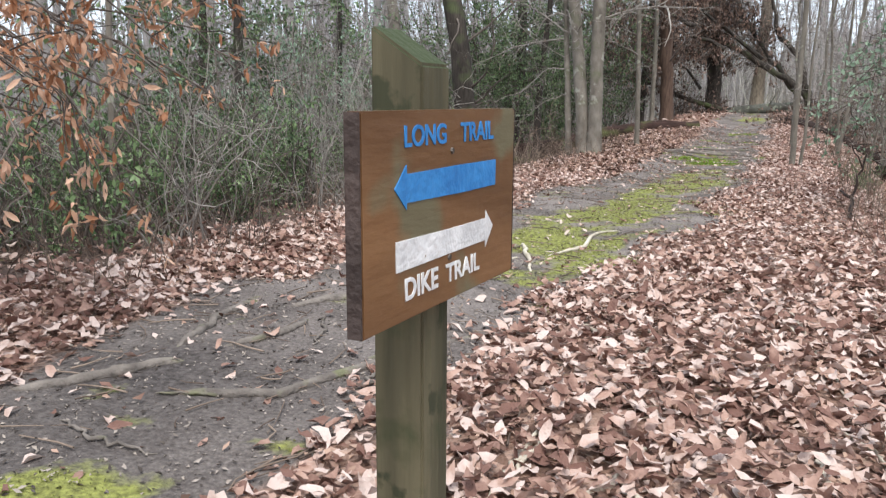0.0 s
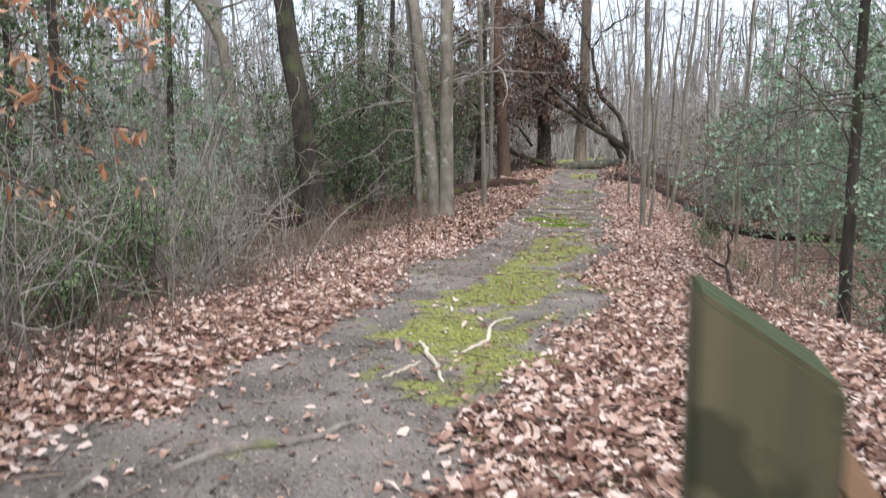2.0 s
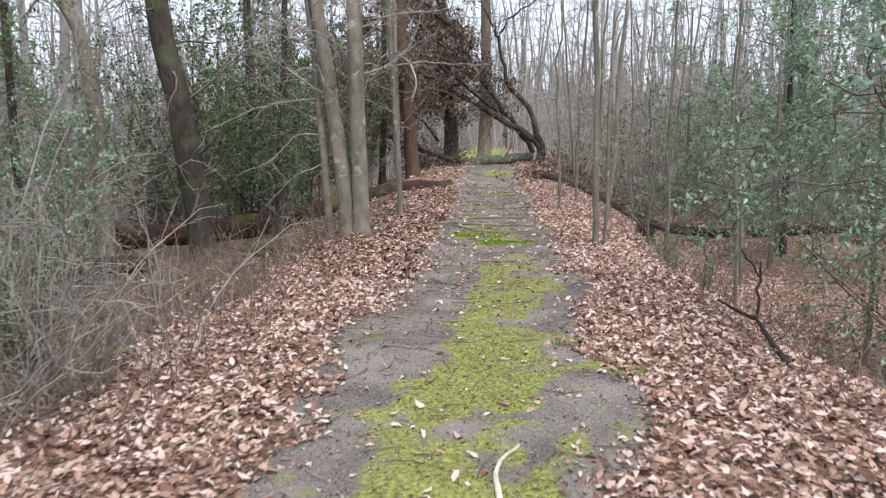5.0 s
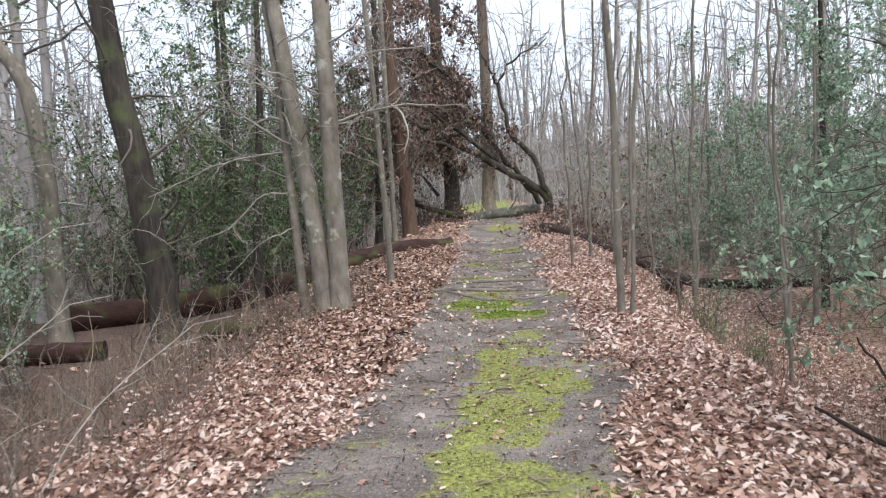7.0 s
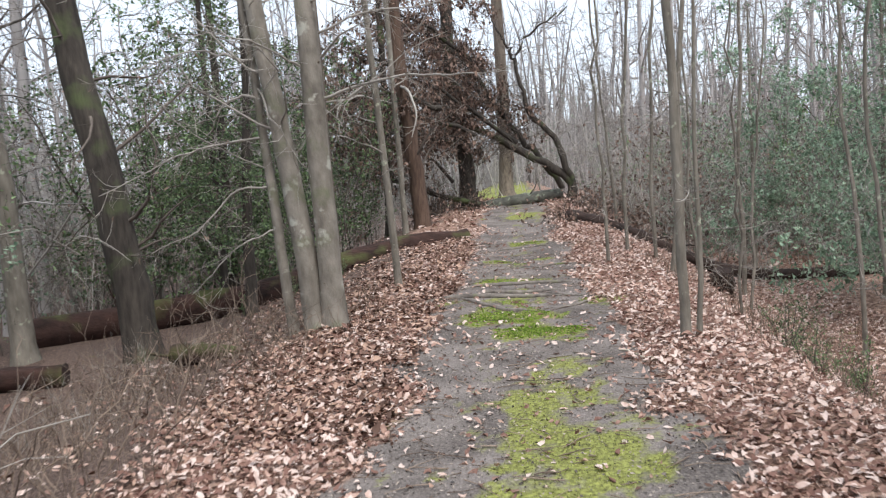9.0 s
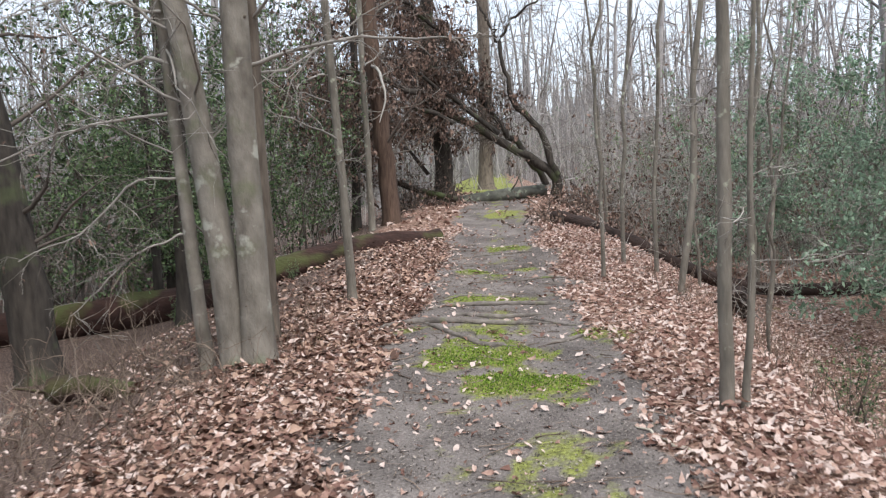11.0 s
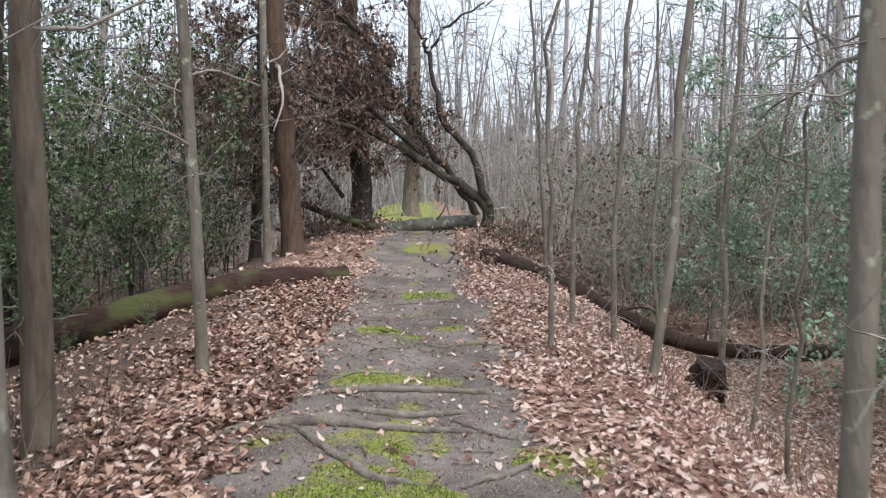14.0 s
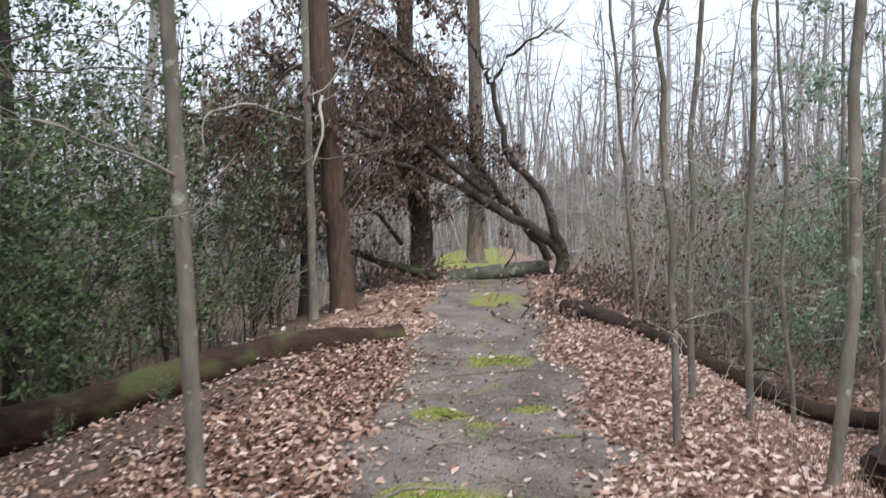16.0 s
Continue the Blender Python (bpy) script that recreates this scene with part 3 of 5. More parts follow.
bough(beech, [(-3.28, 14.74, 2.42), (-2.9, 14.7, 2.52), (-2.4, 14.62, 2.57), (-1.94, 14.55, 2.52), (-1.4, 14.4, 2.5)], 0.019, 12, "twig", "dead_leaf")
bough(beech, [(-3.28, 14.8, 3.1), (-2.8, 15.1, 3.35), (-2.2, 15.4, 3.4), (-1.5, 15.6, 3.6)], 0.015, 14, "twig", "dead_leaf")
bough(beech, [(-3.42, 14.72, 2.75), (-3.8, 14.3, 3.0), (-4.3, 13.9, 3.1)], 0.014, 12)
bough(stem, [(-3.98, 14.86, 2.5), (-4.16, 14.85, 2.56), (-4.38, 14.8, 2.46), (-4.54, 14.78, 2.15)], 0.02, 8, "twig", "dead_leaf")
bough(stem, [(-3.97, 14.86, 2.08), (-4.4, 14.8, 2.06), (-4.95, 14.7, 1.95), (-5.7, 14.5, 1.6)], 0.016, 22, "twig", "dead_leaf")
bough(stem, [(-3.95, 14.86, 1.55), (-4.3, 14.75, 1.58), (-4.7, 14.65, 1.15), (-5.2, 14.5, 0.95)], 0.014, 20, "twig", "dead_leaf")
bough(stem, [(-4.0, 14.86, 2.9), (-4.6, 14.7, 3.05), (-5.4, 14.5, 2.8)], 0.014, 20, "twig", "dead_leaf")
bough(stem, [(-3.93, 14.86, 1.1), (-4.3, 14.6, 0.95), (-4.75, 14.4, 0.5)], 0.011, 14)
tree("oak_tree", "straight rough brown trunk behind the beech clump", up(-3.55, 15.7, (0.02, 0, 3), (0.05, 0, 10)), 0.095, 0.07, "brown", "twig", "", 8, 0.4, sides=12, flare=1.3)
tree("oak_tree", "dark rough-barked trunk leaning over the undergrowth", up(-6.72, 17.1, (-0.18, 0.0, 1.6), (-0.4, 0.0, 3.2), (-0.68, 0.1, 5), (-1.3, 0.3, 11)), 0.26, 0.18, "oak", "twig_dark", "", 16, 0.2, (1, 2.6), 6, sides=16, flare=1.35)
tree("oak_tree", "grey forked trunk among the undergrowth", up(-8.8, 17.5, (0.0, 0, 3), (-0.2, 0, 4.6), (-1.2, 0.1, 5.6), (-1.8, 0.1, 9)), 0.17, 0.08, "grey", "twig", "", 10, 0.3, sides=12)
tree("sapling", "slender straight grey sapling on the leafy bank", up(-3.08, 17.5, (-0.05, 0, 2), (-0.14, 0, 4), (-0.2, 0, 8)), 0.055, 0.035, "grey", "twig", "saplings", 10, 0.25, (0.5, 1.6), 6, sides=10, flare=1.3)
tree("sapling", "slender grey sapling with a lichen-spotted stem by the trail", up(-0.01, 13.15, (0.0, 0, 1), (0.02, 0, 2.2), (-0.04, 0, 3.2), (-0.1, 0, 7)), 0.044, 0.03, "grey", "twig", "saplings", 10, 0.45, (0.4, 1.2), 6, sides=10, flare=1.25)
tree("sapling", "thin twin stem pressed against the sapling", up(0.1, 13.15, (0.05, 0, 0.7), (0.03, 0, 1.5), (0.12, 0.05, 3)), 0.026, 0.012, "grey", "twig", "saplings", 5, 0.3, (0.3, 0.8), 5, sides=8)
for x, y, r, lean, top in ((-0.06, 18.2, 0.038, 0.12, 5), (0.77, 17.8, 0.062, 0.6, 9), (0.42, 19.7, 0.044, 0.0, 8), (0.84, 19.5, 0.046, 0.05, 8), (1.9, 21.4, 0.04, 0.15, 8), (2.06, 18.7, 0.034, 0.2, 6), (0.85, 24.5, 0.05, -0.1, 8), (2.6, 21, 0.06, 0.2, 10), (3.2, 17.5, 0.05, -0.2, 8), (2.2, 14.5, 0.04, 0.1, 7), (3.3, 12.8, 0.05, -0.1, 8), (1.3, 16.3, 0.028, 0.15, 4)):
    tree("sapling", "thin grey-brown bare sapling on the leafy slope", up(x, y, (lean * 0.4, 0, top * 0.3), (lean, 0, top * 0.6), (lean * 1.3, 0, top)), r * 0.72, r * 0.3, "grey", "twig", "saplings", 16, 0.15, (0.25, 0.85), 7, sides=8, flare=1.2, wobble=0.075)
pine = tree("pine_tree", "reddish-brown scaly trunk behind the fallen log", up(-3.62, 25.3, (-0.1, 0, 2), (-0.28, 0, 4), (-0.3, 0, 12)), 0.2, 0.15, "red", "twig_dark", "", 12, 0.25, (0.8, 2.2), 6, sides=14, flare=1.25)
bough(pine, [(-3.85, 25.2, 3.75), (-3.5, 23.6, 3.5), (-3.2, 21.9, 3.1), (-3.1, 21.7, 2.75), (-3.25, 21.6, 2.35)], 0.034, 8, "twig")
bough(pine, [(-3.9, 25.1, 3.3), (-4.6, 23.8, 3.5), (-4.9, 22.8, 3.2), (-4.85, 22.6, 2.6)], 0.026, 10, "twig", "dead_leaf")
tree("sapling", "pale straight stem beside the reddish trunk", up(-3.95, 24.6, (0, 0, 3), (0, 0, 9)), 0.07, 0.05, "grey", "twig", "saplings", 6, 0.4, sides=8)
tree("oak_tree", "dark trunk hung with clusters of withered brown leaves", up(-2.75, 30.6, (-0.12, 0, 2), (-0.3, 0, 4), (-0.3, 0, 8)), 0.27, 0.16, "oak", "twig_dark", "", 46, 0.3, (1.0, 3.0), 12, lift=0.2, sides=14, flare=1.4, leaf="dead_leaf", leaf_size=0.12, leaf_count=9, leaf_droop=1.2, droop=0.05)
tree("oak_tree", "leaning tree with brown withered leaves still hanging", up(-4.9, 28.0, (0.1, 0, 2), (0.2, 0, 4), (0.3, 0, 8)), 0.12, 0.07, "oak", "twig_dark", "", 34, 0.3, (1.0, 2.8), 10, lift=0.1, sides=10, leaf="dead_leaf", leaf_size=0.12, leaf_count=6, leaf_droop=1.2, droop=0.06)
tree("oak_tree", "broad brown trunk with a mossy foot beside the clearing", up(-1.75, 40.0, (0.1, 0, 3), (0.2, 0, 12)), 0.3, 0.2, "brown", "twig", "", 8, 0.5, sides=12, flare=1.6)
tree("holly_tree", "dense dark green holly tree overhanging the mossy log", up(-5.9, 19.3, (0.1, 0, 2), (0.3, 0.1, 4), (0.4, 0, 8)), 0.1, 0.04, "oak", "twig_dark", "", 46, 0.3, (1.0, 2.4), 9, lift=0.0, sides=10, leaf="holly", leaf_size=0.06, leaf_count=11, droop=0.05)


# ---- fallen wood ----
def log(name, label, path, r0, r1, bark, stubs=0, sides=16, cut=True, knobs=0.05, category="log"):
    path = np.asarray(path, float)
    base = path[0].copy()
    u, seg = np.linspace(0, 1, len(path)), np.linspace(0, 1, 22)
    line = np.stack([np.interp(seg, u, path[:, k]) for k in range(3)], 1) - base
    for _ in range(3):
        line[1:-1] = (line[:-2] + 2 * line[1:-1] + line[2:]) / 4
    rad = (r0 + (r1 - r0) * seg) * (1 + rng.normal(0, 0.03, 22))
    v, f = tubes(line[None], rad[None], sides)
    ax = np.repeat(line, sides, axis=0)
    v = ax + (v - ax) * (1 + rng.normal(0, knobs, (len(v), 1)))
    top = thing(name, label, category, at=base)
    child("trunk", smooth_shade(mesh_of(v, f)), M[bark], top)
    if cut:
        for i in (0, -1):
            ring = v[:sides] if i == 0 else v[-sides:]
            mid = ring.mean(0) - (line[1] - line[0] if i == 0 else line[-2] - line[-1]) * 0.05
            child("broken_end", mesh_of(np.vstack([ring, mid]), np.array([(k, (k + 1) % sides, sides) for k in range(sides)])), M[bark], top)
    for k in range(stubs):
        p, d = along(line[None], 1, 0.1, 0.9)
        w = wander(p, outward(d, 1.4, 0.5), np.array([rng.uniform(0.3, 1.0)]), 5, 0.2)
        child("branch_stub", smooth_shade(mesh_of(*tubes(w, np.linspace(0.03, 0.008, 6)[None], 6))), M[bark], top)
    return top


def spray(parent, paths, count, length, material, droop=0.0, name="twig_spray", r=0.006):
    """Fine twigs along limbs, in one part."""
    parts = []
    for p in paths:
        p = np.asarray(p, float)[None]
        a, d = along(p, count, 0.1, 1.0)
        w = wander(a, outward(d, 1.0, 0.15), rng.uniform(0.3, 1, len(a)) * length, 5, 0.2, droop)
        parts.append(tubes(w, np.linspace(r, r * 0.3, 6)[None] * np.ones((len(w), 1)), 3))
        b, e = along(w, 4, 0.2, 1.0)
        x = wander(b, outward(e, 0.9, 0.1), rng.uniform(0.15, 0.5, len(b)) * length * 0.6, 3, 0.2, droop)
        parts.append(tubes(x, np.linspace(r * 0.5, r * 0.25, 4)[None] * np.ones((len(x), 1)), 3))
    return tagged(child(name, mesh_of(*join(parts)), material, parent), kind="stuff")


ll = [(x, y, float(height(x, y)) + dz) for x, y, dz in ((-2.4, 22.6, -0.03), (-3.4, 22.1, 0.02), (-4.5, 21.5, 0.1), (-6.2, 20.5, 0.15), (-9.5, 18.7, 0.16))]
log("fallen_log", "dark reddish rotting log, mossy further down the bank", ll, 0.2, 0.28, "log", 5, knobs=0.07)
ll = [(x, y, float(height(x, y)) + 0.12) for x, y in ((-7.2, 15.9), (-9, 15.5), (-12, 15.2))]
log("fallen_log", "old mossy log sunk into the leaf litter", ll, 0.16, 0.2, "log", 1)
rl = [(x, y, float(height(x, y)) + dz) for x, y, dz in ((-0.2, 24.2, 0.12), (0.3, 23.3, 0.08), (0.85, 23.0, 0.06), (1.7, 22.95, 0.1), (2.7, 23.1, 0.16), (4.0, 23.4, 0.14), (6.0, 24.0, 0.13), (9.0, 24.8, 0.12))]
log("fallen_log", "long dark crooked log running down the slope", rl, 0.14, 0.11, "log_dark", 5, knobs=0.09)
gl = [(x, y, float(height(x, y)) + dz) for x, y, dz in ((3.4, 29.4, 1.0), (5.2, 28.8, 0.72), (7.2, 28.4, 0.4), (10.5, 27.6, 0.2))]
log("fallen_log", "grey lichen-covered log lying among the saplings", gl, 0.2, 0.16, "log_grey", 3)
log("fallen_log", "mossy grey log lying across the trail", [(-2.36, 30.60, 0.54), (-1.70, 30.60, 0.65), (-0.79, 30.60, 0.74), (0.05, 30.60, 0.80)], 0.19, 0.17, "log_grey", 1)
st = gz(1.78, 19.3)
log("tree_stump", "short dark rotten stump on the leafy slope", [(st[0], st[1], st[2] - 0.05), (st[0] + 0.02, st[1] - 0.06, st[2] + 0.16), (st[0] + 0.03, st[1] - 0.12, st[2] + 0.36)], 0.21, 0.16, "log_dark", 0, 14, True, 0.12, "stump")
st = gz(-4.9, 14.9)
log("fallen_log", "short black charred-looking log in the hollow", [(st[0] - 0.35, st[1], st[2] + 0.1), (st[0] + 0.05, st[1] - 0.1, st[2] + 0.12), (st[0] + 0.45, st[1] - 0.2, st[2] + 0.1)], 0.13, 0.1, "log", 1, 12)

ARCH = [[(0.24, 30.20, 0.64), (0.38, 30.20, 1.21), (-0.27, 30.20, 1.59), (-0.87, 30.20, 1.95), (-1.62, 30.20, 2.44), (-2.44, 30.20, 2.94), (-3.24, 30.20, 3.50), (-3.98, 30.20, 4.23)], [(0.34, 30.10, 1.19), (0.18, 30.10, 1.64), (-0.17, 30.10, 2.51), (-0.60, 30.10, 2.94), (-0.82, 30.10, 3.28), (-0.99, 30.10, 3.93), (-1.10, 30.10, 4.83)], [(-1.10, 30.10, 4.83), (-1.29, 30.10, 5.19), (-1.52, 30.10, 5.70), (-1.84, 30.10, 6.46)], [(-1.10, 30.10, 4.83), (-0.89, 30.10, 5.29), (-0.44, 30.10, 5.66), (0.06, 30.10, 5.85), (0.50, 30.10, 6.18)], [(0.05, 30.60, 0.93), (-0.49, 30.60, 1.79), (-1.23, 30.60, 2.70), (-1.96, 30.60, 3.92), (-2.57, 30.60, 4.98), (-3.44, 30.60, 5.80)]]
arch = thing("fallen_tree", "broken tree arching over the trail with a tangle of bare twigs", "tree", at=(0, 0, 0))
for p, r0, r1 in zip(ARCH, (0.15, 0.11, 0.045, 0.045, 0.1), (0.05, 0.055, 0.015, 0.015, 0.03)):
    p = np.asarray(p)
    u, seg = np.linspace(0, 1, len(p)), np.linspace(0, 1, 16)
    line = np.stack([np.interp(seg, u, p[:, k]) for k in range(3)], 1)
    line[1:-1] = (line[:-2] + 2 * line[1:-1] + line[2:]) / 4
    line[1:-1] += rng.normal(0, 0.04, (14, 3))
    child("limb", smooth_shade(mesh_of(*tubes(line[None], np.linspace(r0, r1, 16)[None] * rng.uniform(0.85, 1.15, (1, 16)), 9))), M["oak"], arch)
spray(arch, [ARCH[0][3:], ARCH[4][1:], ARCH[4][2:]], 150, 1.6, M["twig_dark"], 0.06, r=0.011)
spray(arch, [ARCH[2], ARCH[3], ARCH[1]], 25, 1.2, M["twig_dark"], 0.0, r=0.009)
# torn treetop, lodged across the standing trunks and hung with withered leaves
TOPS = [[(-1.3, 29.6, 2.4), (-2.6, 29.2, 3.6), (-4.2, 28.6, 4.5), (-5.8, 28.0, 5.3)], [(-2.4, 29.0, 2.7), (-4.0, 28.2, 3.4), (-5.6, 27.4, 3.8), (-6.8, 27.0, 3.9)],
        [(-2.0, 29.4, 4.4), (-3.2, 29.0, 5.6), (-4.6, 28.6, 6.4)], [(-3.2, 28.8, 2.6), (-4.6, 27.8, 2.9), (-6.0, 27.2, 2.5)], [(-3.0, 25.9, 3.2), (-4.2, 25.3, 3.7), (-5.4, 24.8, 3.4)]]
treetop = thing("fallen_treetop", "torn treetop hung with withered brown leaves among standing trunks", "tree")
tw, lf = [], []
for p in TOPS:
    p = np.asarray(p)
    seg = np.linspace(0, 1, 12)
    line = np.stack([np.interp(seg, np.linspace(0, 1, len(p)), p[:, k]) for k in range(3)], 1) + rng.normal(0, 0.04, (12, 3))
    child("limb", smooth_shade(mesh_of(*tubes(line[None], np.linspace(0.07, 0.02, 12)[None], 8))), M["oak"], treetop)
    a, d = along(line[None], 75, 0.05, 1.0)
    w = wander(a, outward(d, 1.2, -0.1), rng.uniform(0.5, 1.7, len(a)), 6, 0.22, 0.12)
    b, e = along(w, 4, 0.2, 1.0)
    x = wander(b, outward(e, 0.9, -0.1), rng.uniform(0.2, 0.7, len(b)), 3, 0.22, 0.12)
    tw += [tubes(w, np.linspace(0.013, 0.004, 7)[None] * np.ones((len(w), 1)), 3), tubes(x, np.linspace(0.006, 0.003, 4)[None] * np.ones((len(x), 1)), 3)]
    lf.append(along(x, 7, 0.2, 1.0)[0])
tagged(child("twig_spray", mesh_of(*join(tw)), M["twig_dark"], treetop), kind="stuff")
lf = np.concatenate(lf)
tagged(child("foliage", mesh_of(*leaves(lf[rng.uniform(0, 1, len(lf)) < 0.8], 0.1, "leaf", droop=1.2)), M["dead_leaf"], treetop, "clusters of withered brown leaves"), kind="stuff")
limb = thing("fallen_branch", "long dark crooked branch fallen beside the dark trunk", "branch")
for p, r in (([(-7.46, 29.30, 1.83), (-6.99, 29.30, 2.12), (-5.84, 29.30, 1.77), (-4.79, 29.30, 1.57), (-4.09, 29.30, 1.26), (-3.49, 29.30, 1.02), (-2.40, 29.30, 0.70)], 0.085), ([(-4.33, 30.30, 2.47), (-3.70, 30.30, 2.06), (-3.21, 30.30, 1.39)], 0.06)):
    p = np.asarray(p)
    child("limb", smooth_shade(mesh_of(*tubes(p[None], np.linspace(r * 0.4, r, len(p))[None], 8))), M["oak"], limb)
spray(limb, [[(-7.46, 29.30, 1.83), (-6.99, 29.30, 2.12), (-5.84, 29.30, 1.77), (-4.79, 29.30, 1.57), (-4.09, 29.30, 1.26), (-3.49, 29.30, 1.02), (-2.40, 29.30, 0.70)]], 60, 1.4, M["twig_dark"], 0.05, r=0.009)
# brush heap at the feet of the fallen tree
for cx, cy, n, h, name in ((-3.3, 29.4, 170, 1.1, "brush_heap"), (1.15, 28.4, 260, 1.2, "brush_heap"), (1.2, 26.3, 150, 0.8, "brush_heap"), (0.1, 24.3, 130, 0.55, "brush_heap")):
    heap = thing(name, "tangled heap of broken twigs with withered leaves", "brush")
    s0 = at_ground(cx + rng.normal(0, 0.55, n), cy + rng.normal(0, 0.7, n))
    w = wander(s0, rng.normal(0, 1, (n, 3)) + [0, 0, 0.7], rng.uniform(0.4, 1, n) * h, 5, 0.25, 0.05)
    tagged(child("twig_spray", mesh_of(*tubes(w, np.linspace(0.011, 0.003, 6)[None] * np.ones((n, 1)), 3)), M["twig_dark"], heap), kind="stuff")
    q, _ = along(w, 5, 0.3, 1.0)
    tagged(child("foliage", mesh_of(*leaves(q, 0.09, "leaf", droop=0.8)), M["dead_leaf"], heap), kind="stuff")

# ---- roots and twigs on the trail ----
def root(name, label, pts, r, material="root", sunk=0.3, category="root", ends=0.08):
    pts = np.asarray(pts, float)
    u, seg = np.linspace(0, 1, len(pts)), np.linspace(0, 1, 18)
    line = np.stack([np.interp(seg, u, pts[:, 0]), np.interp(seg, u, pts[:, 1])], 1)
    line[1:-1] = (line[:-2] + 2 * line[1:-1] + line[2:]) / 4
    line += rng.normal(0, 0.008, line.shape)
    z = height(line[:, 0], line[:, 1]) + 0.74 * r * (1 - 2 * sunk) - 1.1 * r * np.abs(2 * seg - 1) ** 6
    rad = 0.76 * r * (ends + (1 - ends) * np.sin(np.pi * np.clip(seg * 0.9 + 0.05, 0, 1)) ** 0.6) * (1 + rng.normal(0, 0.1, 18))
    v, f = tubes(np.column_stack([line, z])[None], rad[None], 8)
    me = smooth_shade(mesh_of(v, f))
    me.materials.append(M[material])
    return tagged(new(name, me), label, category, "roots and twigs on the trail")


for pts, r in ((((-2.0, 2.26), (-1.75, 2.4), (-1.59, 2.47), (-1.44, 2.8), (-1.3, 3.1), (-1.2, 3.55)), 0.03),
               (((-2.16, 3.34), (-2.05, 3.5), (-1.9, 3.66), (-1.73, 3.84), (-1.55, 4.33)), 0.033), (((-2.06, 2.76), (-1.97, 2.93), (-1.93, 3.1), (-1.93, 3.26)), 0.026),
               (((-2.42, 2.08), (-2.3, 2.2), (-2.16, 2.43), (-2.05, 2.6)), 0.035), (((-2.2, 2.62), (-2.37, 3.2), (-2.4, 3.5)), 0.03),
               (((-2.75, 15.8), (-2.4, 16.05), (-1.9, 16.13), (-1.3, 16.05), (-0.7, 15.95)), 0.05), (((-2.25, 16.7), (-1.6, 16.95), (-1.1, 16.9), (-0.6, 16.75)), 0.045),
               (((-2.2, 16.2), (-1.85, 15.7), (-1.52, 15.2), (-1.15, 15.1)), 0.04), (((-1.0, 15.1), (-0.75, 15.25), (-0.55, 15.4)), 0.035), (((-1.9, 16.45), (-1.4, 16.35), (-0.85, 16.4)), 0.045),
               (((-1.1, 16.3), (-0.85, 16.0), (-0.6, 15.75)), 0.022), (((-2.2, 16.9), (-1.8, 17.4), (-1.4, 17.45)), 0.02), (((-1.2, 18.4), (-0.8, 18.5), (-0.4, 18.35)), 0.025), (((-1.9, 20.6), (-1.3, 20.8), (-0.7, 20.7)), 0.02)):
    root("tree_root", "bare grey-brown tree root crossing the trail", pts, r * 0.92, sunk=0.36 if pts[0][1] < 5 else 0.3)
for pts, r in ((((-1.74, 5.72), (-1.62, 5.4), (-1.5, 5.1), (-1.4, 4.85)), 0.022), (((-1.6, 5.25), (-1.66, 5.0), (-1.72, 4.8)), 0.013), (((-1.22, 6.5), (-1.33, 6.1), (-1.31, 5.8), (-1.36, 5.6), (-1.46, 5.4)), 0.02)):
    root("pale_root", "pale barkless root lying on the moss", pts, r, "root_pale", 0.1)
for pts, r, c in ((((-2.05, 2.0), (-1.85, 1.95), (-1.64, 1.97)), 0.009, "root"), (((-1.95, 2.3), (-1.75, 2.35), (-1.68, 2.5)), 0.008, "root"), (((-1.42, 2.98), (-1.36, 2.8), (-1.3, 2.62)), 0.012, "root"), (((-1.9, 3.3), (-1.8, 3.15), (-1.76, 3.0)), 0.01, "root"), (((-0.5, 2.0), (-0.35, 2.35), (-0.3, 2.6)), 0.012, "root_pale"), (((0.1, 3.2), (0.35, 2.6), (0.45, 2.0)), 0.009, "root_pale"),
                  (((-0.65, 1.99), (-0.64, 2.19), (-0.64, 2.37), (-0.64, 2.53)), 0.011, "root_pale"), (((-0.64, 2.19), (-0.61, 2.39), (-0.6, 2.5)), 0.011, "root_pale"), (((-0.49, 4.69), (-0.14, 4.57), (0.09, 3.81), (0.24, 3.11)), 0.011, "root_pale"), (((-0.03, 4.49), (0.07, 4.08), (0.13, 3.5)), 0.011, "root_pale"), (((-0.89, 3.84), (-0.72, 3.66), (-0.59, 3.49)), 0.011, "root_pale"), (((-0.39, 2.36), (-0.3, 2.26), (-0.25, 2.15)), 0.011, "root_pale"), (((-0.52, 3.76), (-0.47, 3.46), (-0.42, 3.14)), 0.011, "root_pale"), (((0.13, 2.72), (0.16, 2.54), (0.16, 2.34)), 0.011, "root_pale"),
                  (((-3.2, 14.1), (-2.95, 13.8), (-2.65, 13.6), (-2.3, 13.45)), 0.013, "root_pale"), (((-2.95, 13.85), (-2.93, 13.6), (-2.9, 13.4)), 0.01, "root_pale"), (((0.3, 9.0), (0.1, 8.2), (0.15, 7.2)), 0.01, "root"), (((-0.6, 12.9), (-0.45, 12.5), (-0.3, 12.3)), 0.012, "root_pale")):
    root("fallen_twig", "thin dry twig lying on the ground", pts, r, c, -0.3, "twig")
br = thing("fallen_branch", "dark forked dead branch sticking out of the leaves", "branch")
b0, b1 = np.array(gz(0.48, 7.7, 0.02)), np.array(gz(0.46, 9.2, 0.12))
mid = (b0 + b1) / 2 + [0.05, 0, 0.07]
